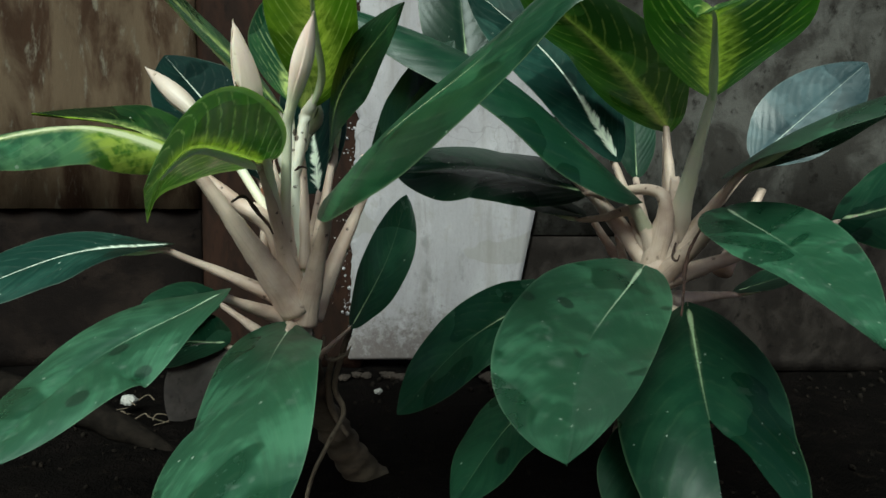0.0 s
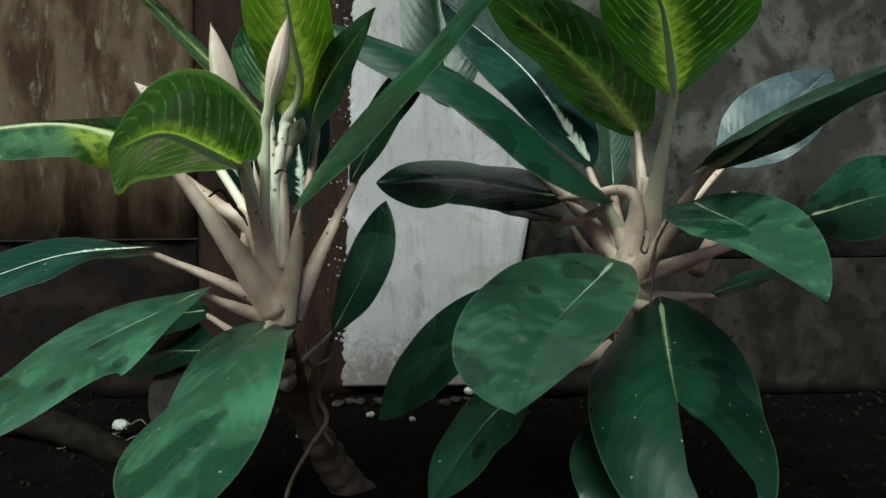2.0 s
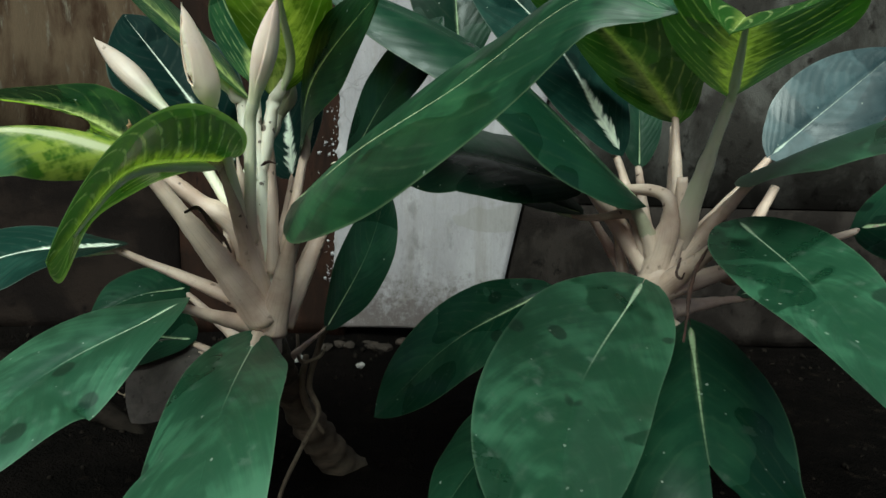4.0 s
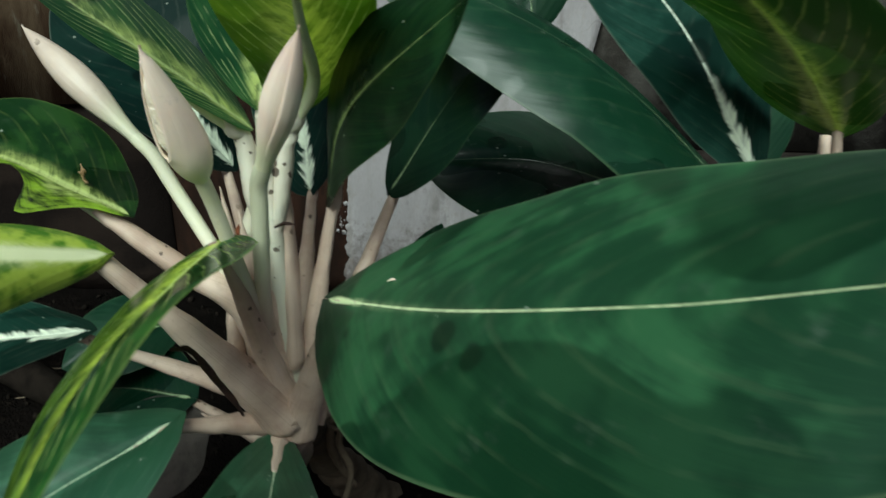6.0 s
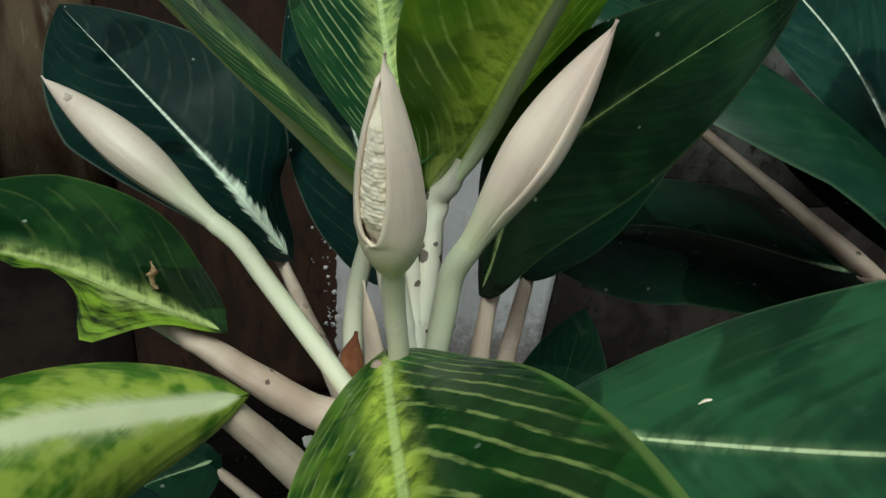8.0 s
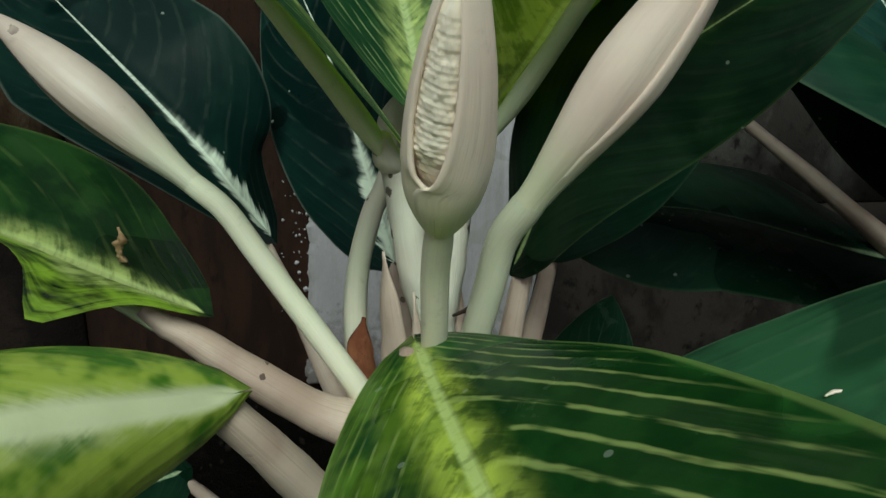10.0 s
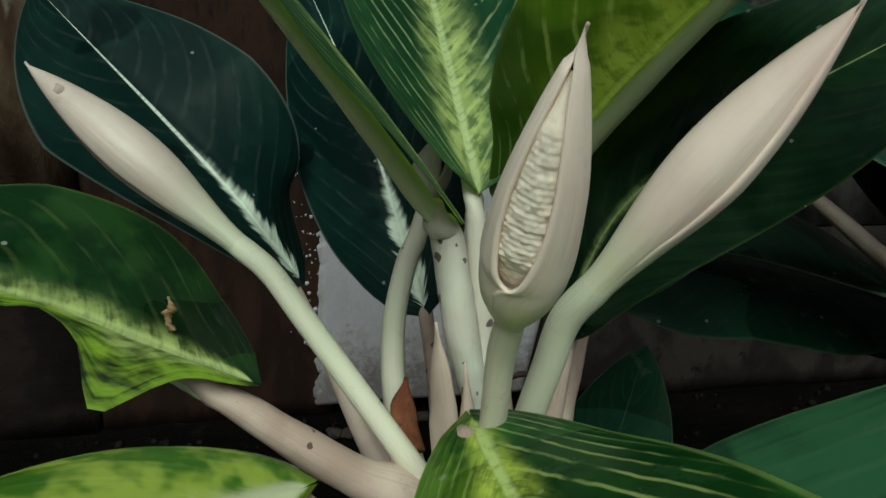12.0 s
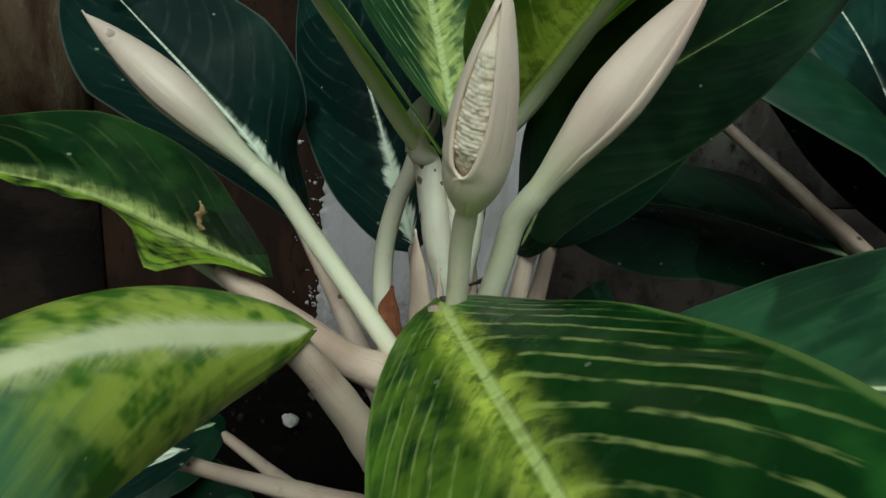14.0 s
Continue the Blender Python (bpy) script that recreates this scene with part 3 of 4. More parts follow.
def spathe(plant, label, base, tip, radius, face, gap, stalk_from, bend=(), bow=0.0, show_spadix=True, stalk_r=0.0036, name="spathe", material=None, peak=0.38):
    """A rolled, boat-shaped spathe on its stalk; face is the way its slit looks, gap the slit's half angle in degrees."""
    base, tip, face = Vector(base), Vector(tip), Vector(face)
    axis = (tip - base).normalized()
    side = axis.cross(face).normalized()
    fwd = side.cross(axis)
    length = (tip - base).length
    bm = bmesh.new()
    uvl = bm.loops.layers.uv.new("blade")
    nv, nu, th = 44, 40, 0.0011
    r0 = 0.22 if show_spadix else min(0.75, 0.93 * stalk_r / radius)

    def prof(v):
        if v < peak:
            return r0 + (1 - r0) * math.sin(0.5 * math.pi * v / peak) ** (0.8 if show_spadix else 1.8)
        q = (v - peak) / (1 - peak)
        return max(0.02, (1 - q**2.0) ** 1.0 * (1 - 0.10 * q))

    sheets = []
    for off in (0.0, th):
        rows = []
        for i in range(nv + 1):
            v = i / nv
            open_ = radians(gap) * max(0.0, math.sin(math.pi * min(1.0, max(0.0, (v - 0.27) / 0.67)))) ** 0.6
            overlap = radians(16 if gap > 5 else 28) * (1 - min(1.0, open_ * 6))
            row = []
            for j in range(nu + 1):
                f = j / nu
                a = open_ - overlap + f * (2 * math.pi - 2 * (open_ - overlap))
                r = radius * prof(v)
                r -= min(off * min(1.0, 0.25 + 3 * v), 0.45 * r)
                r -= 0.09 * radius * f * min(1.0, max(0.0, v - 0.16) / 0.3) if overlap > 0.01 else 0.0
                flare = 0.10 * radius * (abs(2 * f - 1) ** 8) * prof(v) * min(1.0, 4 * open_) * (gap > 5)
                r += flare
                r *= 1 + 0.03 * noise.noise(Vector((math.cos(a) * 2, math.sin(a) * 2, v * 5)))
                q = base + axis * (length * v) + fwd * (r * math.cos(a)) + side * (r * math.sin(a)) + fwd * (bow * length * (v * v - v))
                row.append((bm.verts.new(q), f, v))
            rows.append(row)
        sheets.append(rows)

    def quad(*q):
        f = bm.faces.new([x[0] for x in q])
        for lp, x in zip(f.loops, q):
            lp[uvl].uv = (x[1], x[2])

    out, inn = sheets
    for i in range(nv):
        for j in range(nu):
            quad(out[i][j], out[i][j + 1], out[i + 1][j + 1], out[i + 1][j])
            quad(inn[i][j + 1], inn[i][j], inn[i + 1][j], inn[i + 1][j + 1])
        quad(out[i + 1][0], inn[i + 1][0], inn[i][0], out[i][0])
        quad(out[i][nu], inn[i][nu], inn[i + 1][nu], out[i + 1][nu])
    ob = part(name, bm, material or M_SPATHE, plant, label)
    neck = base - axis * 0.014
    way = [Vector(b) for b in bend] or [Vector(stalk_from).lerp(neck, f) for f in (0.35, 0.65, 0.84)]
    c = [Vector(stalk_from), *way, neck, base, base + axis * (0.16 * length)]
    part("stalk", tube(c, (stalk_r * 1.5, stalk_r * 1.15, stalk_r * 1.0, stalk_r * 0.98, stalk_r * 0.98, stalk_r * 0.98, stalk_r * 0.98, stalk_r * 0.98, stalk_r * 0.60), 48, 16), M_STALK, ob)
    if show_spadix:
        sp = bmesh.new()
        uv2 = sp.loops.layers.uv.new("blade")
        n1, n2 = 150, 80
        grid = []
        for i in range(n1 + 1):
            v = i / n1
            rr = min(radius * 0.90, radius * prof(0.10 + 0.80 * v) * 0.92) * min(1.0, (v / 0.06) ** 0.5, max(0.03, (1 - v) / 0.16) ** 0.6) * (1 - 0.22 * v)
            out_ = min(1.0, max(0.0, 0.10 + 0.80 * v - 0.26) / 0.14)
            rr *= 0.80 + 0.20 * out_
            row = []
            for j in range(n2):
                a = 2 * math.pi * j / n2
                cells = abs(math.sin(v * math.pi * 44)) ** 0.6 * abs(math.sin(a * 11 + math.pi * 0.5 * (int(v * 44) % 2) + 2.2 * noise.noise(Vector((v * 14, a, 3))))) ** 0.6
                r = rr * (0.965 + 0.04 * cells + 0.05 * noise.noise(Vector((v * 30, a * 3, 1))))
                q = base + axis * (length * (0.10 + 0.80 * v)) + fwd * (r * math.cos(a) + 0.13 * radius * out_) + side * (r * math.sin(a)) + fwd * (bow * length * (v * v - v))
                row.append(sp.verts.new(q))
            grid.append(row)
        for i in range(n1):
            for j in range(n2):
                k = (j + 1) % n2
                f = sp.faces.new((grid[i][j], grid[i][k], grid[i + 1][k], grid[i + 1][j]))
                for lp, q in zip(f.loops, ((j, i), (j + 1, i), (j + 1, i + 1), (j, i + 1))):
                    lp[uv2].uv = (q[0] / n2, q[1] / n1)
        sp.faces.new(list(reversed(grid[0])))
        sp.faces.new(grid[-1])
        part("spadix", sp, M_SPADIX, ob, "cream knobbly spadix inside the opened spathe")
    return ob


def slab(name, x0, x1, y0, y1, z0, z1, material, nx=2, nz=2, relief=None, skew=0.0, lean=0.0, ragged=0.0):
    """A wall piece with thickness; relief(x, z) moves its front face out. skew leans its right edge (x at the bottom)."""
    bm = bmesh.new()
    uvl = bm.loops.layers.uv.new("blade")
    front, back = [], []
    for i in range(nx + 1):
        ca, cb = [], []
        for k in range(nz + 1):
            z = z0 + (z1 - z0) * k / nz
            xa = x0 + lean * (z - z0) + ragged * (noise.noise(Vector((z * 40, 1, 0))) + 0.9 * noise.noise(Vector((z * 150, 5, 0))))
            x = xa + (x1 + skew * (z - z0) - xa) * i / nx
            d = relief(x, z) if relief else 0.0
            ca.append(bm.verts.new((x, y0 - d, z)))
            cb.append(bm.verts.new((x, y1, z)))
        front.append(ca)
        back.append(cb)
    for i in range(nx):
        for k in range(nz):
            bm.faces.new((front[i][k], front[i + 1][k], front[i + 1][k + 1], front[i][k + 1]))
            bm.faces.new((back[i + 1][k], back[i][k], back[i][k + 1], back[i + 1][k + 1]))
    for k in range(nz):
        bm.faces.new((back[0][k], front[0][k], front[0][k + 1], back[0][k + 1]))
        bm.faces.new((front[nx][k], back[nx][k], back[nx][k + 1], front[nx][k + 1]))
    for i in range(nx):
        bm.faces.new((front[i][nz], front[i + 1][nz], back[i + 1][nz], back[i][nz]))
        bm.faces.new((back[i][0], back[i + 1][0], front[i + 1][0], front[i][0]))
    return part(name, bm, material)

# ---------------------------------------------------------------- ground and walls
WALL_Y = 1.265


def lumpy(x, y):
    return 0.012 * noise.noise(Vector((x * 5, y * 5, 0))) + 0.006 * noise.noise(Vector((x * 19, y * 19, 4)))


bm = bmesh.new()
xs = [-60, -20, -6, -2.5] + [-1.6 + 0.04 * i for i in range(81)] + [2.5, 6, 20, 60]
ys = [-60, -20, -6, -2, -0.8] + [-0.4 + 0.04 * i for i in range(50)] + [2.0, 6, 20, 60]
grid = [[bm.verts.new((x, y, lumpy(x, y) if -2 < x < 2 and -1 < y < 2 else 0.0)) for y in ys] for x in xs]
for i in range(len(xs) - 1):
    for j in range(len(ys) - 1):
        bm.faces.new((grid[i][j], grid[i + 1][j], grid[i + 1][j + 1], grid[i][j + 1]))
tagged(part("ground", bm, M_SHADED_SOIL), "dark damp soil below the plants, darkened further for their shade", "ground", kind="structure")

tagged(slab("wall_plaster", -0.172, 0.120, WALL_Y, WALL_Y + 0.12, 0.02, 1.9, M_PLASTER, 30, 420, lambda x, z: 0.003 * noise.noise(Vector((x * 9, z * 7, 0))), skew=0.19, lean=0.042, ragged=0.007),
       "grey weathered plaster wall with stains", "wall", kind="structure")
tagged(slab("wall_post", -0.44, -0.150, WALL_Y + 0.006, WALL_Y + 0.12, 0.0, 1.9, M_RUSTDARK, 20, 60, lambda x, z: 0.002 * noise.noise(Vector((x * 30, z * 9, 2))), skew=0.042),
       "dark red-brown painted panel with flaking edge", "wall", kind="structure")
flakes = bmesh.new()
rng = random.Random(77)
for _ in range(240):
    z = rng.uniform(0.10, 1.0)
    x = -0.172 + 0.042 * z - abs(rng.gauss(0.0, 0.018)) - 0.001
    size = 0.0007 + 0.0030 * rng.random() ** 3
    ring = [(x + size * rng.uniform(0.6, 1.3) * math.cos(1.2566 * k), z + size * rng.uniform(0.6, 1.5) * math.sin(1.2566 * k)) for k in range(5)]
    face = [flakes.verts.new((a, WALL_Y + 0.0045, b)) for a, b in ring]
    foot = [flakes.verts.new((a, WALL_Y + 0.0085, b)) for a, b in ring]
    flakes.faces.new(face)
    for k in range(5):
        flakes.faces.new((face[k - 1], foot[k - 1], foot[k], face[k]))
tagged(part("plaster_flakes", flakes, M_PLASTER), "small pale plaster flakes stuck on the dark post", "plaster flakes", kind="stuff")
tagged(slab("wall_rust", -4.0, -0.444, WALL_Y - 0.01, WALL_Y + 0.12, 0.30, 1.9, M_RUST, 220, 8, lambda x, z: 0.005 * math.sin(x * 62)),
       "rusty brown ribbed metal sheet", "wall", kind="structure")
# lower strip of the wall, much darker than the sheet above
tagged(slab("wall_base", -4.0, -0.444, WALL_Y, WALL_Y + 0.12, 0.0, 0.297, M_BASE_DARK, 60, 10, lambda x, z: 0.006 * noise.noise(Vector((x * 7, z * 9, 5)))),
       "near-black wall base", "wall", kind="structure")
tagged(slab("wall_board", 0.172, 4.0, WALL_Y + 0.012, WALL_Y + 0.12, 0.253, 1.9, M_BOARD, 60, 10, lambda x, z: 0.004 * noise.noise(Vector((x * 6, z * 3, 8))), lean=0.19),
       "brown-grey weathered board wall", "wall", kind="structure")
# lower strip of the board wall, darker than the board above
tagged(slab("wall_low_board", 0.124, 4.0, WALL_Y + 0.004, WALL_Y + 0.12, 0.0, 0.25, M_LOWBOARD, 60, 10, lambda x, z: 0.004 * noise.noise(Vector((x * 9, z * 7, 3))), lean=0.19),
       "dark brown lower part of the board wall", "wall", kind="structure")
# out-of-view roof slab, added to block overhead sky from the wall
tagged(slab("ceiling", -4.0, 4.0, 0.95, WALL_Y + 0.3, 1.9, 1.96, M_BOARD, 8, 1), "unseen roof edge added to keep sky light off the wall", "roof", kind="structure")


def pebble(name, centre, size, material, seed, flat=0.7):
    """A small irregular stone or clod with broken faces."""
    bm = bmesh.new()
    bmesh.ops.create_icosphere(bm, subdivisions=2, radius=1.0)
    rng = random.Random(seed)
    off = Vector((rng.uniform(0, 50), rng.uniform(0, 50), rng.uniform(0, 50)))
    for v in bm.verts:
        k = 1 + 0.45 * noise.noise(v.co * 1.1 + off) + 0.12 * noise.noise(v.co * 3.1 + off)
        v.co = Vector((v.co.x * k, v.co.y * k, v.co.z * k * flat)) * size
    uvl = bm.loops.layers.uv.new("blade")
    turn = Matrix.Rotation(rng.uniform(0, 6.28), 3, "Z")
    for v in bm.verts:
        v.co = turn @ v.co + Vector(centre)
    ob = part(name, bm, material)
    for f in ob.data.polygons:
        f.use_smooth = False
    return ob


for k, (x, y, z, s) in enumerate(((-0.474, 1.027, 0.016, 0.013), (-0.19, 0.985, 0.010, 0.005), (0.068, 1.225, 0.020, 0.012), (-0.203, 1.115, 0.014, 0.011), (-0.03, 1.07, 0.010, 0.006), (-0.10, 1.09, 0.012, 0.007))):
    tagged(pebble("stone", (x, y, z), s, M_STONE, 70 + k), "pale broken stone chip on the dark soil", "stone", "stone chips on the soil")
rng = random.Random(11)
for k in range(16):
    x, w = -0.17 + 0.021 * k + rng.uniform(-0.006, 0.006), rng.uniform(0.006, 0.016)
    tagged(pebble("brick_fragment", (x, 1.245 - rng.uniform(0.0, 0.05), 0.004), w, M_BRICKBIT, 90 + k, 0.5), "broken dark brick fragment at the wall's foot", "rubble", "brick fragments by the wall")
rng = random.Random(5)
bm = bmesh.new()
bm.loops.layers.uv.new("blade")
for k in range(1400):
    x, y = rng.uniform(-1.2, 1.2), rng.uniform(0.45, 1.26)
    s = rng.uniform(0.0012, 0.005) * (1.6 if y > 1.1 else 1.0)
    m = Matrix.Translation((x, y, lumpy(x, y) + s * 0.3)) @ Euler((rng.uniform(0, 6), rng.uniform(0, 6), rng.uniform(0, 6))).to_matrix().to_4x4() @ Matrix.Diagonal((s, s * rng.uniform(0.5, 1), s * rng.uniform(0.4, 0.8), 1))
    bmesh.ops.create_icosphere(bm, subdivisions=1, radius=1.0, matrix=m)
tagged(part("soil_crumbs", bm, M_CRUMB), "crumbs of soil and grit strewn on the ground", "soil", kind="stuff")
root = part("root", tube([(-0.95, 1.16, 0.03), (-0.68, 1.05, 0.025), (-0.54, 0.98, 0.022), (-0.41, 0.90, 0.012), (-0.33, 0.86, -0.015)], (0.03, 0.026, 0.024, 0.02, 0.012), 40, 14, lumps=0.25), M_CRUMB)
tagged(root, "thick brown root lying on the soil", "root")
for k in range(9):
    x, y = -0.47 + 0.03 * rng.uniform(-1, 4), 1.0 + rng.uniform(-0.06, 0.05)
    a = rng.uniform(0, 6.28)
    pts = [(x + 0.012 * i * math.cos(a) + rng.uniform(-0.006, 0.006), y + 0.012 * i * math.sin(a) + rng.uniform(-0.006, 0.006), 0.012 + 0.008 * math.sin(i * 1.3)) for i in range(5)]
    tagged(part("rootlet", tube(pts, (0.0009, 0.001, 0.0008, 0.0005), 20, 6), M_VINE), "thin pale dry rootlet curled on the soil", "root", "dry rootlets on the soil")

# ---------------------------------------------------------------- the plants
left_plant = tagged(new("aglaonema_plant"), "broad-leaved variegated plant with cream petioles and three spathes", "plant", "aglaonemas by the wall")
left_plant.location = (0, 0, 0)
part("cane", tube([(-0.1205, 0.599, 0.2400), (-0.1215, 0.604, 0.2200), (-0.129, 0.6648, 0.1771), (-0.1312, 0.7198, 0.1261), (-0.1185, 0.7487, 0.0778), (-0.0938, 0.7872, 0.0134), (-0.06, 0.8115, -0.0419)], (0.0080, 0.0120, 0.0140, 0.0145, 0.0175, 0.0205, 0.0220), n=60, rings=15, lumps=0.12), M_CANE, left_plant, "ringed brown cane bent towards the wall")
part("sheath", tube([(-0.1225, 0.6146, 0.2012), (-0.1205, 0.602, 0.2252), (-0.1265, 0.5935, 0.2614), (-0.1325, 0.586, 0.3302), (-0.1365, 0.5825, 0.3703)], (0.0095, 0.0105, 0.0092, 0.0060, 0.0004), n=30, lumps=0.25, sides=16), M_PETIOLE, left_plant, "overlapping cream leaf sheaths")
def eaten(v, u):
    # one side is narrow at the base, widens to a lip and is gnawed away beyond it
    if u > 0:
        return 1.0
    if v < 0.20:
        return 0.30 + 0.70 * max(0.0, (v - 0.09) / 0.11) ** 1.5
    return 0.15 + 0.85 * max(0.0, 1 - max(0.0, v - 0.225) / 0.12) ** 1.3 + 0.04 * math.sin(v * 60) * min(1.0, (v - 0.20) * 10)


leaf(left_plant, M_DARK, "dark green leathery blade with a pale midrib", (-0.1202, 0.6071, 0.2245), [(-0.1236, 0.5838, 0.2266), (-0.109, 0.4317, 0.2219), (-0.0928, 0.2866, 0.1708)], [(0.15, -0.83, 0.54), (-0.33, -0.86, 0.39), (-0.17, -0.77, 0.61)], (0.0772, 0.117), fold=(-8.9, 7.3), curl=-7.7, seed=1, peak=0.58, blunt=0.53, wave=0.012)
leaf(left_plant, M_DARK, "dark green leathery blade with a pale midrib", (-0.1237, 0.608, 0.2225), [(-0.1781, 0.5564, 0.2553), (-0.2606, 0.5115, 0.2118), (-0.2921, 0.4149, 0.1649)], [(-0.79, -0.34, 0.52), (-0.47, -0.65, 0.6), (-0.26, -0.66, 0.71)], (0.1467, 0.0962), fold=(5.7, 14.2), curl=-9.8, seed=2, peak=0.48, blunt=0.16, wave=0.012)
leaf(left_plant, M_SILVER, "dark green leathery blade with a pale midrib", (-0.116, 0.6033, 0.2355), [(-0.233, 0.5899, 0.2938), (-0.3093, 0.5745, 0.2868), (-0.3926, 0.5209, 0.2494)], [(-0.04, -0.01, 1), (-0.05, -0.48, 0.87), (0.04, -0.62, 0.79)], 0.0808, fold=(4.9, 7.0), curl=-7.2, seed=3, bend=[(-0.1893, 0.5931, 0.2704)], petiole=0.0056, peak=0.45, blunt=0.08)
leaf(left_plant, M_YELLOW, "yellow-flushed blade with a broad cream midrib", (-0.1225, 0.5955, 0.238), [(-0.1851, 0.5309, 0.3658), (-0.2389, 0.4719, 0.384), (-0.2952, 0.4009, 0.362)], [(0.75, -0.55, 0.36), (0.21, -0.23, 0.95), (0.14, -0.44, 0.89)], 0.0623, fold=(-5.9, -2.7), curl=-30.9, seed=4, petiole=0.0094, under=M_YELLOW_BELOW, peak=0.51, blunt=0.07)
leaf(left_plant, M_FLAKE, "green blade with a yellow midrib and an eaten edge", (-0.1205, 0.5985, 0.240), [(-0.2002, 0.5944, 0.3632), (-0.2681, 0.5946, 0.3951), (-0.3454, 0.5957, 0.4055)], [(0.46, -0.08, 0.89), (0.26, -0.34, 0.91), (0.09, -0.21, 0.97)], 0.1011, fold=(11.6, 7.5), curl=0.8, seed=5, petiole=0.0105, bend=[(-0.139, 0.597, 0.305)], lobes=0.04, trim=eaten, peak=0.37, blunt=-0.5)
leaf(left_plant, M_STRIPE, "curled green blade with ivory stripes and yellow midrib", (-0.1205, 0.594, 0.246), [(-0.1392, 0.5585, 0.3633), (-0.1407, 0.4891, 0.3682), (-0.1391, 0.4025, 0.3679), (-0.124, 0.3016, 0.3436)], [(0.36, -0.19, 0.91), (-0.04, -0.44, 0.9), (-0.46, -0.55, 0.7)], (0.0934, 0.0848), fold=(52.2, -28.8), curl=-15.6, seed=6, peak=0.54, blunt=0.57, wave=0.012, under=M_STRIPE_BELOW)
leaf(left_plant, M_BIG, "long arching dark green blade with water spots", (-0.1155, 0.594, 0.226), [(-0.0852, 0.5492, 0.3371), (-0.0344, 0.4608, 0.3767), (0.021, 0.3953, 0.4119), (0.0702, 0.3386, 0.446), (0.0985, 0.3172, 0.4364)], [(-0.77, -0.15, 0.62), (-0.75, -0.28, 0.59), (-0.55, -0.5, 0.67)], 0.1151, fold=(-2.9, 5.4), curl=-12.7, seed=7, peak=0.39, blunt=0.21)
leaf(left_plant, M_WET, "dark green wet blade with a yellow-green midrib", (-0.1145, 0.601, 0.232), [(-0.095, 0.6127, 0.3698), (-0.0797, 0.5884, 0.4235), (-0.0231, 0.529, 0.4812)], [(-0.96, -0.28, 0.09), (-0.73, -0.68, -0.01), (-0.78, -0.59, 0.18)], 0.0608, fold=(2.1, 13.5), curl=-11.4, seed=8, peak=0.46, blunt=0.03)
leaf(left_plant, M_SHADED_LEAF, "dark green leathery blade with a pale midrib", (-0.112, 0.604, 0.228), [(-0.062, 0.6677, 0.3592), (-0.0282, 0.6549, 0.4176), (0.016, 0.653, 0.4786)], [(-0.73, -0.63, 0.26), (-0.62, -0.72, 0.32), (-0.3, -0.93, 0.21)], 0.0616, fold=(6.5, 13.2), seed=9, curl=-6.4, peak=0.44, blunt=0.1)
leaf(left_plant, M_SHADED_LEAF, "small green leaf standing up from the cane, darkened for shade", (-0.1237, 0.6827, 0.1677), [(-0.0808, 0.6614, 0.2108), (-0.0477, 0.6638, 0.2749), (-0.0293, 0.6685, 0.3358)], [(-0.64, -0.68, 0.37), (-0.47, -0.85, 0.24), (-0.33, -0.93, 0.17)], 0.0581, fold=(2.7, 7.1), seed=10, petiole=0.0023, curl=-6.2, peak=0.44, blunt=0.05)
leaf(left_plant, M_SILVER_SHADED, "blue-green blade, colour darkened for shade, with a feathered silver midrib", (-0.121, 0.606, 0.236), [(-0.1894, 0.7464, 0.3558), (-0.2229, 0.7465, 0.403), (-0.3204, 0.8232, 0.4952)], [(0.81, -0.19, 0.55), (0.15, -0.69, 0.7), (0.1, -0.69, 0.71)], 0.1165, fold=(7.8, 12.4), seed=11, curl=-0.7, peak=0.42, blunt=-0.19)
leaf(left_plant, M_SILVER_SHADED, "dark green leathery blade with a pale midrib", (-0.119, 0.607, 0.232), [(-0.1252, 0.7252, 0.3433), (-0.1478, 0.8006, 0.4315), (-0.181, 0.8769, 0.5163)], [(-0.48, -0.72, 0.5), (-0.5, -0.73, 0.47), (-0.52, -0.73, 0.45)], 0.0976, fold=(6.4, 8.0), seed=12, curl=-8.0, peak=0.42, blunt=-0.09)
leaf(left_plant, M_YOUNG, "young upright blade flushed yellow along its midrib", (-0.119, 0.599, 0.252), [(-0.128, 0.6065, 0.4175), (-0.1303, 0.655, 0.462), (-0.1325, 0.706, 0.508), (-0.134, 0.752, 0.542)], [(0.05, -0.67, 0.74), (0, -0.67, 0.74), (0, -0.7, 0.7)], 0.0980, fold=(30.0, 26.0), curl=4.0, seed=14, pale=M_SPECKLED, petiole=0.0072, lobes=0.0, peak=0.42, blunt=0.03, under=M_YOUNG_BELOW)
leaf(left_plant, M_YOUNG, "young blade leaning out with a pale green underside", (-0.1265, 0.6015, 0.345), [(-0.1322, 0.607, 0.408), (-0.155, 0.582, 0.436), (-0.1808, 0.5537, 0.4648), (-0.206, 0.528, 0.492), (-0.228, 0.508, 0.510)], [(0.75, 0.0, 0.66), (0.75, 0.0, 0.66), (0.7, 0.0, 0.7)], (0.030, 0.092), fold=(-10.0, 6.0), curl=-2.0, seed=15, pale=M_SPECKLED, petiole=0.0090, slim=True, lobes=0.0, peak=0.45, under=M_YOUNG_BELOW)
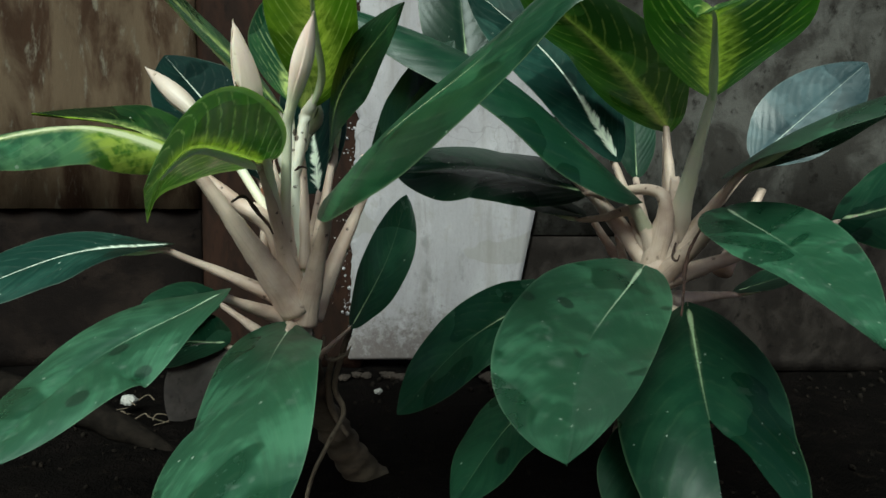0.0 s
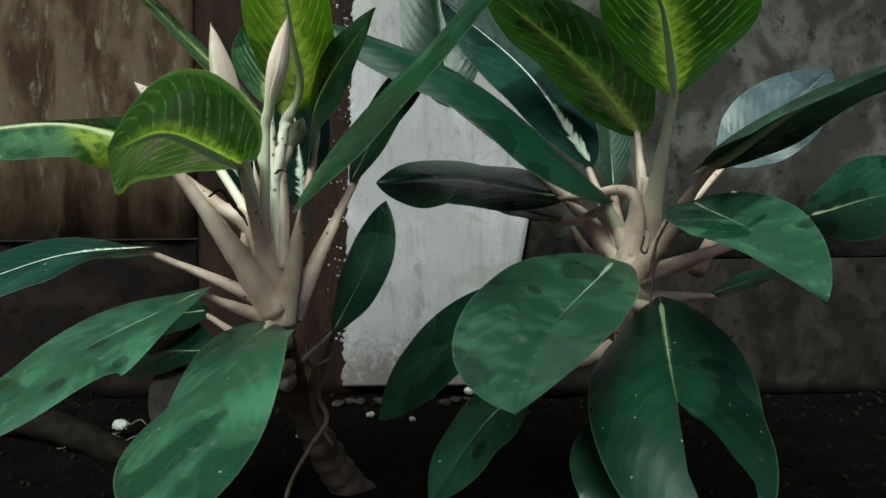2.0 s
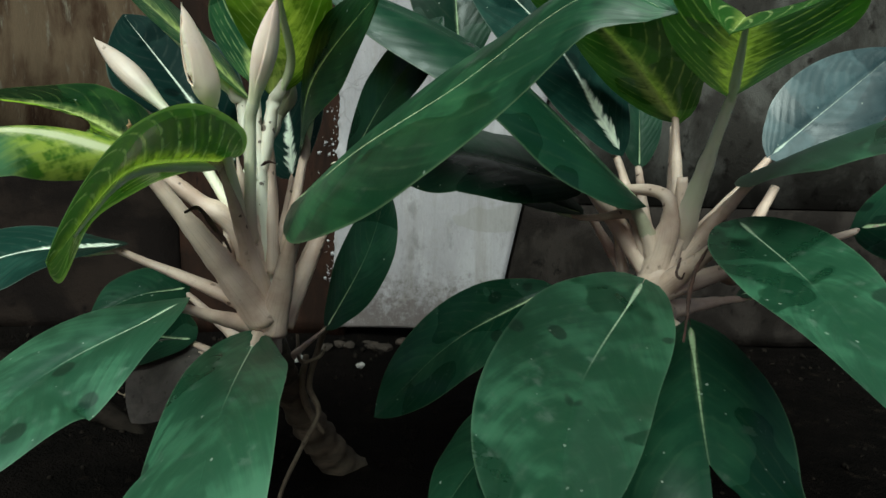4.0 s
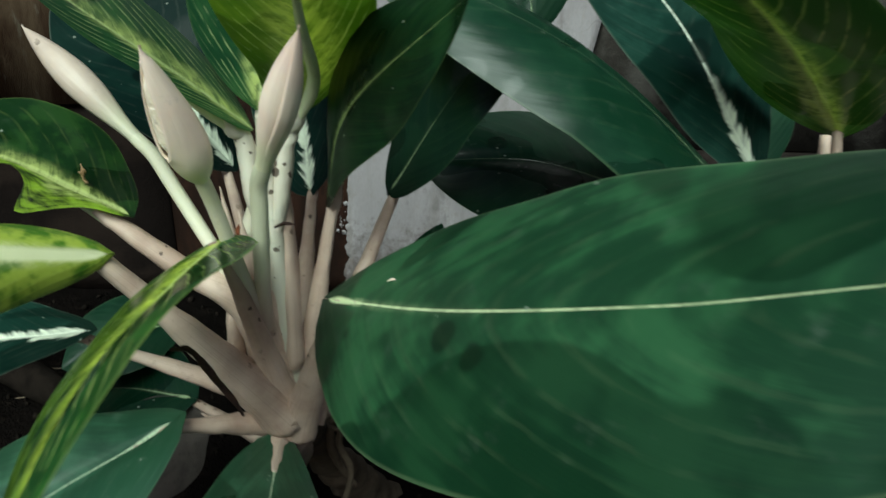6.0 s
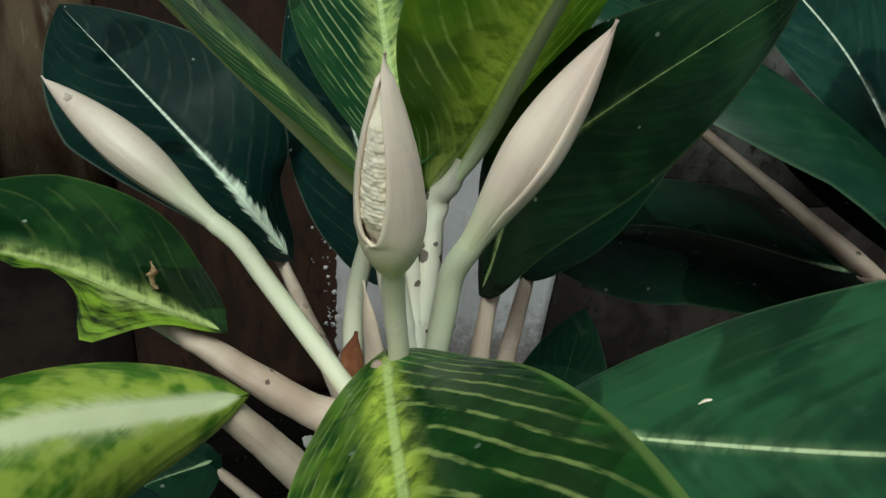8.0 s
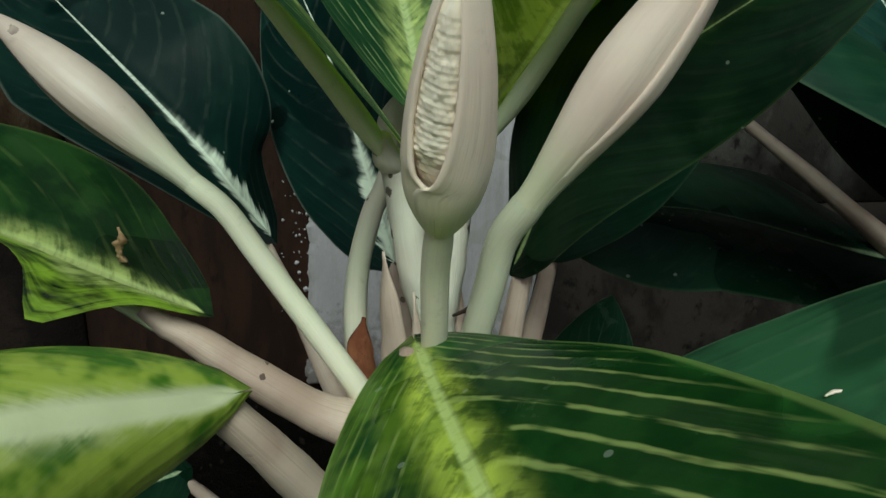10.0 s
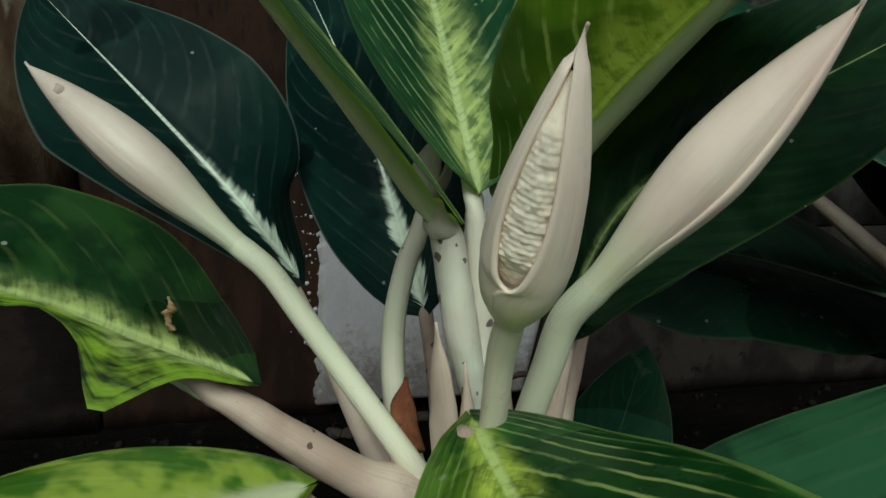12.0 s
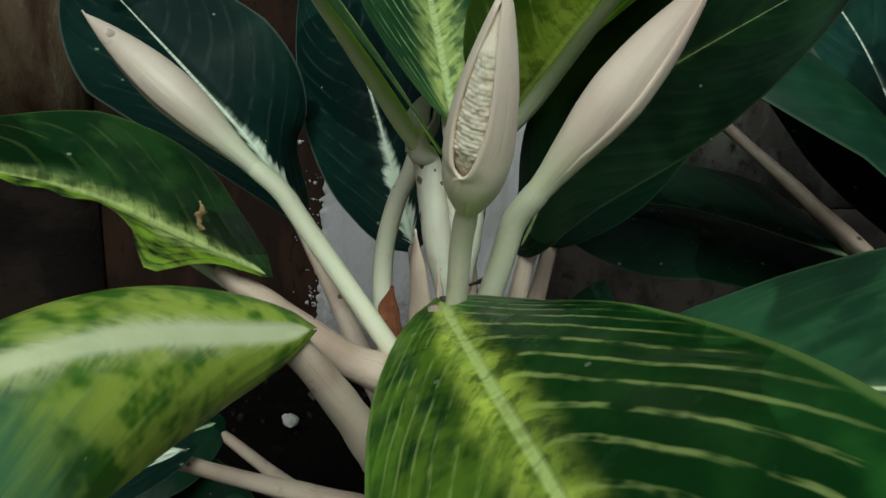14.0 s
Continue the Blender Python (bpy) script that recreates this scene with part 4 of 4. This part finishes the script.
leaf(left_plant, M_LIME, "young striped blade arching forward on a yellow-green midrib", (-0.1240, 0.6030, 0.345), [(-0.1175, 0.6165, 0.4095), (-0.0995, 0.600, 0.4385), (-0.0945, 0.5475, 0.4705), (-0.0885, 0.495, 0.500), (-0.083, 0.45, 0.517)], [(-0.3, 0.5, 0.8), (-0.3, 0.5, 0.8), (-0.3, 0.45, 0.84)], 0.076, fold=(14.0, 24.0), curl=0.0, seed=16, pale=M_SPECKLED, petiole=0.0080, slim=True, lobes=0.0, peak=0.45, under=M_LIME)
spathe(left_plant, "half-opened ivory spathe with a cream spadix", (-0.138, 0.5366, 0.3995), (-0.1417, 0.4956, 0.4611), 0.0097, (-0.52, -0.84, 0.10), 30, (-0.1290, 0.5870, 0.300), stalk_r=0.0037, peak=0.3)
spathe(left_plant, "closed ivory spathe leaning outwards", (-0.1130, 0.5464, 0.4045), (-0.0862, 0.5050, 0.4685), 0.0084, (0.33, -0.73, -0.59), 3, (-0.1290, 0.5870, 0.300), peak=0.5, stalk_r=0.0044, show_spadix=False)
spathe(left_plant, "closed slender spathe bud on a long stalk", (-0.2045, 0.6289, 0.3968), (-0.2725, 0.6558, 0.4542), 0.0098, (-0.18, -0.92, -0.35), 2, (-0.1290, 0.5870, 0.300), peak=0.50, stalk_r=0.0042, material=M_BUD_SHADED, show_spadix=False)
spathe(left_plant, "withered olive spathe behind the leaves", (-0.1298, 0.6981, 0.3946), (-0.12, 0.7128, 0.4279), 0.0097, (0.29, -0.95, 0.1), 8, (-0.1305, 0.5919, 0.2543), show_spadix=False, stalk_r=0.0049, material=M_WITHER, name="old_spathe", peak=0.5, bend=[(-0.1478, 0.6189, 0.3222), (-0.1498, 0.6428, 0.3356), (-0.1465, 0.6671, 0.3545), (-0.1386, 0.6865, 0.3742)])
part("sheath", tube([(-0.1246, 0.5887, 0.2566), (-0.1247, 0.603, 0.3219), (-0.1328, 0.6142, 0.3765)], (0.0090, 0.0083, 0.0067, 0.0009), n=24, flat=0.55, lumps=0.12), M_PETIOLE, left_plant, "cream leaf sheath with brown scars")
part("sheath", tube([(-0.1136, 0.5932, 0.2722), (-0.1163, 0.6063, 0.3335), (-0.1214, 0.6202, 0.3975)], (0.0090, 0.0083, 0.0067, 0.0009), n=24, flat=0.55, lumps=0.12), M_PETIOLE, left_plant, "cream leaf sheath with brown scars")
part("sheath", tube([(-0.1464, 0.5892, 0.2595), (-0.1494, 0.5993, 0.3096), (-0.1584, 0.6053, 0.3457)], (0.0090, 0.0083, 0.0067, 0.0009), n=24, flat=0.55, lumps=0.12), M_PETIOLE, left_plant, "cream leaf sheath with brown scars")
part("sheath", tube([(-0.1375, 0.5905, 0.305), (-0.1400, 0.5870, 0.335), (-0.1430, 0.5845, 0.362), (-0.1455, 0.5838, 0.383)], (0.0066, 0.0070, 0.0062, 0.0048, 0.0006), n=24, flat=0.45, lumps=0.12), M_PETIOLE, left_plant, "cream leaf sheath with brown scars")
part("stipule", tube([(-0.1492, 0.6016, 0.3308), (-0.1505, 0.6124, 0.3401), (-0.1482, 0.6221, 0.3484)], (0.0060, 0.0053, 0.0008), n=12, flat=0.4), M_SHEATH, left_plant, "dry red-brown stipule")
leaf(left_plant, M_SHADED_LEAF, "dark green leathery blade with a pale midrib", (-0.1237, 0.6346, 0.1765), [(-0.2401, 0.7404, 0.2209), (-0.2789, 0.7228, 0.2171), (-0.3178, 0.7037, 0.1984)], [(0, -0.51, 0.86), (0, -0.51, 0.86), (0, -0.51, 0.86)], 0.0750, seed=42)
leaf(left_plant, M_SHADED_LEAF, "dark green leathery blade with a pale midrib", (-0.1237, 0.648, 0.16), [(-0.2166, 0.6867, 0.1856), (-0.2739, 0.705, 0.1814), (-0.3312, 0.7216, 0.1623)], [(0, -0.51, 0.86), (0, -0.51, 0.86), (0, -0.51, 0.86)], 0.0825, seed=43)
leaf(left_plant, M_LITTER, "withered grey hanging leaf", (-0.1237, 0.648, 0.16), [(-0.2097, 0.6821, 0.1759), (-0.2351, 0.6687, 0.1531), (-0.2604, 0.6537, 0.1153)], [(-0.3, -0.87, 0.39), (-0.3, -0.87, 0.39), (-0.3, -0.87, 0.39)], 0.0750, seed=44, petiole=0.0030)
part("vine", tube([(-0.0816, 0.6673, 0.2127), (-0.0944, 0.6883, 0.1804), (-0.1063, 0.7014, 0.136), (-0.096, 0.693, 0.1114), (-0.1043, 0.6473, 0.0964), (-0.113, 0.6013, 0.0775), (-0.1119, 0.5555, 0.0561)], (0.0026, 0.0030, 0.0030, 0.0023, 0.0021, 0.0019, 0.0019), n=60, lumps=0.15), M_VINE, left_plant, "thin brown vine beside the cane")
part("tendril", tube([(-0.1147, 0.6885, 0.1921), (-0.1087, 0.6728, 0.1718), (-0.0909, 0.6695, 0.177), (-0.0874, 0.6885, 0.1815)], (0.0015, 0.0019, 0.0019, 0.0008), n=30), M_VINE, left_plant, "pale tendril looped round the cane")
part("vine", tube([(-0.1091, 0.7025, 0.1658), (-0.1149, 0.7087, 0.1343), (-0.1109, 0.7224, 0.1), (-0.0956, 0.7216, 0.0754)], (0.0030, 0.0037, 0.0037, 0.0023), n=40, lumps=0.15), M_VINE, left_plant, "thin brown vine beside the cane")
flake = part("dry_flake", tube([(-0.2221, 0.6002, 0.3785), (-0.2225, 0.5984, 0.383), (-0.2211, 0.5973, 0.3861), (-0.2217, 0.5968, 0.3896)], (0.0016, 0.0011, 0.0018, 0.0006), 24, 7, 0.5, lumps=0.9), M_FLAKEBIT)
tagged(flake, "crumpled tan flake of dry husk lying on a leaf", "debris")
right_plant = tagged(new("aglaonema_plant"), "broad-leaved dark green plant with arching cream petioles", "plant", "aglaonemas by the wall")
part("cane", tube([(0.2005, 0.628, 0.2560), (0.2005, 0.629, 0.2460), (0.201, 0.632, 0.2300), (0.2025, 0.676, 0.1759), (0.2137, 0.7302, 0.1174), (0.2175, 0.7754, 0.0448), (0.225, 0.8174, -0.0576)], (0.0085, 0.0120, 0.0140, 0.0150, 0.0150, 0.0158, 0.0173), n=60, rings=15, lumps=0.12), M_CANE, right_plant, "thick ringed cane under the leaves")
part("sheath", tube([(0.201, 0.6478, 0.194), (0.201, 0.6293, 0.2336), (0.1963, 0.624, 0.2632), (0.219, 0.6342, 0.316), (0.219, 0.6381, 0.3533)], (0.0120, 0.0150, 0.0135, 0.0097, 0.0045), n=30, lumps=0.25, sides=16), M_PETIOLE, right_plant, "overlapping cream leaf sheaths")
leaf(right_plant, M_DARK, "broad rounded dark green blade with water spots", (0.2111, 0.6354, 0.2388), [(0.1726, 0.5737, 0.2755), (0.1015, 0.4505, 0.2375), (0.0651, 0.3111, 0.2159)], [(0.24, -0.17, 0.95), (0.15, -0.2, 0.97), (-0.27, -0.18, 0.95)], (0.0923, 0.1139), fold=(17.3, 14.3), curl=-1.8, blunt=0.8, seed=21, peak=0.4, wave=0.015)
def torn(u):
    # a wide tear beside the midrib leaves one pointed lobe and one long one
    gap = (1 + u) ** 0.8 if u < 0 else max(0.0, 1 - u / 0.22)
    return 1.0 - 0.50 * gap + 0.012 * math.sin(u * 40)

leaf(right_plant, M_SHADED_LEAF, "drooping dark blade torn into two lobes", (0.201, 0.6368, 0.2328), [(0.2143, 0.5754, 0.2401), (0.1938, 0.4668, 0.1797), (0.1935, 0.3794, 0.1066)], [(-0.3, -0.4, 0.87), (-0.06, -0.55, 0.83), (-0.23, -0.65, 0.73)], 0.1267, fold=(3.1, 1.3), curl=-16.0, blunt=0.58, seed=22, cut=torn, peak=0.44)
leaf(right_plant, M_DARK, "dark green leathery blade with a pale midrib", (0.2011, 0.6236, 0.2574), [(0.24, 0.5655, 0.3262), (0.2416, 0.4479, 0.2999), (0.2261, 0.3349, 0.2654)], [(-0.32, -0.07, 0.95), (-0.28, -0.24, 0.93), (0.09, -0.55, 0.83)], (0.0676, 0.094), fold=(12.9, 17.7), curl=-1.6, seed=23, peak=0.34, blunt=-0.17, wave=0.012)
leaf(right_plant, M_SHADED_LEAF, "dark green leathery blade with a pale midrib", (0.201, 0.6368, 0.2328), [(0.1158, 0.6727, 0.2437), (0.0308, 0.6771, 0.191), (-0.0403, 0.6805, 0.1138)], [(-0.42, -0.59, 0.69), (-0.54, -0.58, 0.61), (-0.58, -0.66, 0.48)], 0.0888, fold=(5.5, 6.9), curl=-2.5, seed=24, bend=[(0.1433, 0.6679, 0.2391)], peak=0.43, blunt=0.14)
leaf(right_plant, M_SHADED_LEAF, "dark green leathery blade with a pale midrib", (0.2025, 0.6627, 0.1924), [(0.0972, 0.5857, 0.1691), (0.0568, 0.5746, 0.1335), (0.0143, 0.5556, 0.0779)], [(-0.53, -0.38, 0.76), (-0.64, -0.36, 0.68), (-0.63, -0.47, 0.62)], 0.0889, seed=25, fold=(9.3, 5.7), curl=-7.3, peak=0.42, blunt=0.02)
leaf(right_plant, M_SHADED_LEAF, "dark green leathery blade with a pale midrib", (0.2025, 0.6627, 0.1924), [(0.1615, 0.5334, 0.1541), (0.1657, 0.4867, 0.1116), (0.17, 0.4699, 0.066)], [(0, -0.92, 0.39), (0, -0.92, 0.39), (0, -0.92, 0.39)], 0.0825, seed=26)
leaf(right_plant, M_SHADED_LEAF, "dark green leathery blade with a pale midrib", (0.1963, 0.624, 0.2632), [(0.142, 0.6948, 0.3406), (0.0461, 0.7333, 0.3631), (-0.047, 0.7431, 0.3599)], [(0.04, -0.45, 0.89), (0.01, -0.38, 0.93), (-0.1, -0.69, 0.72)], 0.1349, fold=(3.5, 4.5), seed=27, bend=[(0.2041, 0.6239, 0.3361)], curl=-8.4, peak=0.44, blunt=0.18)
leaf(right_plant, M_SHADED_LEAF, "dark green leathery blade with a pale midrib", (0.2053, 0.6248, 0.2544), [(0.1427, 0.6822, 0.3159), (0.1053, 0.7084, 0.3269), (0.0679, 0.7346, 0.338)], [(0.1, -0.31, 0.95), (0.1, -0.31, 0.95), (0.1, -0.31, 0.95)], 0.0525, seed=28, bend=[(0.1849, 0.6304, 0.318)])
leaf(right_plant, M_SHADED_LEAF, "long blade with glossy wet streaks", (0.21, 0.6331, 0.2739), [(0.1761, 0.6207, 0.3386), (0.0537, 0.6261, 0.4451), (-0.0907, 0.6416, 0.5078)], [(0.66, -0.24, 0.71), (0.51, -0.26, 0.82), (0.2, -0.67, 0.71)], 0.1261, fold=(0.3, 0.6), seed=29, pale=M_WITHER, curl=-24.7, peak=0.36, blunt=-0.29)
leaf(right_plant, M_SILVER, "blue-green blade with a feathered silver midrib", (0.1999, 0.6277, 0.2686), [(0.1733, 0.6797, 0.3759), (0.1139, 0.6873, 0.4655), (0.0267, 0.6978, 0.5444)], [(0.47, -0.81, 0.35), (0.26, -0.91, 0.33), (0.15, -0.94, 0.3)], 0.0984, fold=(10.5, 9.8), seed=30, curl=-0.8, peak=0.44, blunt=0.09)
leaf(right_plant, M_ARCH_BELOW, "green blade with a yellow midrib", (0.2233, 0.6398, 0.2848), [(0.2199, 0.6735, 0.4022), (0.1477, 0.6167, 0.4603), (0.064, 0.5706, 0.5128)], [(-0.22, -0.54, -0.81), (-0.35, -0.38, -0.85), (-0.19, -0.57, -0.8)], 0.1019, fold=(3.1, 8.3), seed=31, curl=-16.7, peak=0.41, blunt=0.02)
leaf(right_plant, M_CROWN, "young yellow-ribbed blade overhead", (0.2182, 0.6384, 0.2907), [(0.223, 0.566, 0.42), (0.2045, 0.515, 0.4345), (0.186, 0.466, 0.4475), (0.167, 0.42, 0.4515), (0.145, 0.385, 0.438)], [(0.11, 0.63, 0.77), (0.10, 0.21, 0.97), (0.02, -0.15, 0.98), (-0.04, -0.4, 0.9)], (0.129, 0.1116), fold=(15.0, 23.1), curl=4.0, seed=32, pale=M_STALK, peak=0.44, blunt=0.07, under=M_CROWN_BELOW)
leaf(right_plant, M_DARK, "broad blade with a yellow midrib near the wet canes", (0.22, 0.6378, 0.2792), [(0.2675, 0.6115, 0.3617), (0.3073, 0.5066, 0.4042), (0.3455, 0.4036, 0.4146)], [(-0.32, 0.28, 0.91), (-0.35, 0.11, 0.93), (-0.15, 0.01, 0.99)], 0.1380, seed=33, fold=(2.9, 4.9), curl=-16.1, peak=0.42, blunt=-0.01)
leaf(right_plant, M_SKY_SHEEN, "wet glossy blade coloured blue-grey for its sky sheen, with a pale midrib", (0.21, 0.6331, 0.2739), [(0.3138, 0.6796, 0.3742), (0.3723, 0.6936, 0.4215), (0.4309, 0.7076, 0.4688)], [(-0.19, -0.91, 0.38), (-0.19, -0.91, 0.38), (-0.19, -0.91, 0.38)], 0.0825, seed=34)
leaf(right_plant, M_SHADED_LEAF, "dark green leathery blade with a pale midrib", (0.2011, 0.6236, 0.2574), [(0.3707, 0.6256, 0.317), (0.4156, 0.5898, 0.3331), (0.4604, 0.5525, 0.3343)], [(0.1, -0.73, 0.68), (0.1, -0.73, 0.68), (0.1, -0.73, 0.68)], 0.1125, seed=35)
leaf(right_plant, M_SHADED_LEAF, "dark green leathery blade with a pale midrib", (0.1963, 0.624, 0.2632), [(0.2155, 0.7525, 0.3565), (0.2142, 0.7622, 0.4111), (0.213, 0.7718, 0.4657)], [(0, -0.95, 0.3), (0, -0.95, 0.3), (0, -0.95, 0.3)], 0.0450, seed=36)
leaf(right_plant, M_SHADED_LEAF, "dark green leathery blade with a pale midrib", (0.1999, 0.6277, 0.2686), [(0.0339, 0.7768, 0.4559), (0.0243, 0.7975, 0.5568), (0.0147, 0.8182, 0.6577)], [(0.1, -0.95, 0.3), (0.1, -0.95, 0.3), (0.1, -0.95, 0.3)], 0.0975, seed=37, bend=[(0.1451, 0.6986, 0.3479)])
leaf(right_plant, M_SHADED_LEAF, "dark green leathery blade with a pale midrib", (0.2111, 0.6354, 0.2388), [(0.3076, 0.6966, 0.2395), (0.3556, 0.6871, 0.2568), (0.4035, 0.6764, 0.2622)], [(0, -0.14, 0.99), (0, -0.14, 0.99), (0, -0.14, 0.99)], 0.0600, seed=38)
part("petiole", tube([(0.3284, 0.701, 0.3412), (0.3022, 0.684, 0.3009), (0.2716, 0.652, 0.2633)], (0.0045, 0.0067, 0.0097), n=20, lumps=0.1, flat=0.8), M_PETIOLE, right_plant, "")
part("petiole", tube([(0.1827, 0.697, 0.2954), (0.1894, 0.6805, 0.2558), (0.1923, 0.6491, 0.2201)], (0.0045, 0.0067, 0.0097), n=20, lumps=0.1, flat=0.8), M_PETIOLE, right_plant, "")
part("petiole", tube([(0.2297, 0.7017, 0.3941), (0.2282, 0.684, 0.3297), (0.2225, 0.6515, 0.269)], (0.0045, 0.0067, 0.0097), n=20, lumps=0.1, flat=0.8), M_PETIOLE, right_plant, "")
part("petiole", tube([(0.1633, 0.7197, 0.307), (0.1841, 0.7036, 0.2717), (0.2004, 0.6725, 0.2395)], (0.0045, 0.0067, 0.0097), n=20, lumps=0.1, flat=0.8), M_PETIOLE, right_plant, "")
scrap = part("petal_scrap", tube([(-0.0544, 0.5078, 0.3658), (-0.0527, 0.5077, 0.3668), (-0.0505, 0.5073, 0.3671), (-0.0489, 0.5067, 0.3663)], (0.0004, 0.0008, 0.0008, 0.0003), 16, 7, 0.5, lumps=0.4), M_SPATHE)
tagged(scrap, "tiny white petal scrap lying on a broad leaf", "debris")
part("hole_scar", tube([(-0.1953, 0.5216, 0.3629), (-0.1954, 0.5213, 0.3617), (-0.1956, 0.5211, 0.3605)], (0.0004, 0.0014, 0.0004), n=10, flat=0.3), M_TWIG, left_plant, "small brown-edged bite in the leaf")
part("dry_root", tube([(0.2145, 0.553, 0.3125), (0.2037, 0.5476, 0.2956), (0.198, 0.5422, 0.2781), (0.1958, 0.5368, 0.2609), (0.1928, 0.5315, 0.2439)], (0.0009, 0.0012, 0.0016, 0.0010, 0.0009), n=40, lumps=0.5), M_TWIG, right_plant, "black wiry root hanging from the crown")
part("dry_root", tube([(0.1982, 0.5667, 0.2985), (0.1943, 0.5619, 0.2873), (0.1967, 0.5579, 0.2845), (0.199, 0.5583, 0.2891)], (0.0008, 0.0010, 0.0010, 0.0006), n=24, lumps=0.4), M_TWIG, right_plant, "black wiry root hanging from the crown")
part("dry_root", tube([(-0.148, 0.504, 0.3328), (-0.1368, 0.4969, 0.3369), (-0.1272, 0.4929, 0.327), (-0.1177, 0.489, 0.3168), (-0.1144, 0.4888, 0.3101)], (0.0008, 0.0012, 0.0016, 0.0014, 0.0006), n=30, lumps=0.4), M_TWIG, left_plant, "black wiry root among the petioles")
part("scar", tube([(-0.1213, 0.595, 0.3573), (-0.115, 0.5929, 0.3606), (-0.1101, 0.5955, 0.3588)], (0.0009, 0.0019, 0.0008), n=12, flat=0.5, lumps=0.5), M_TWIG, left_plant, "brown scar on a sheath")
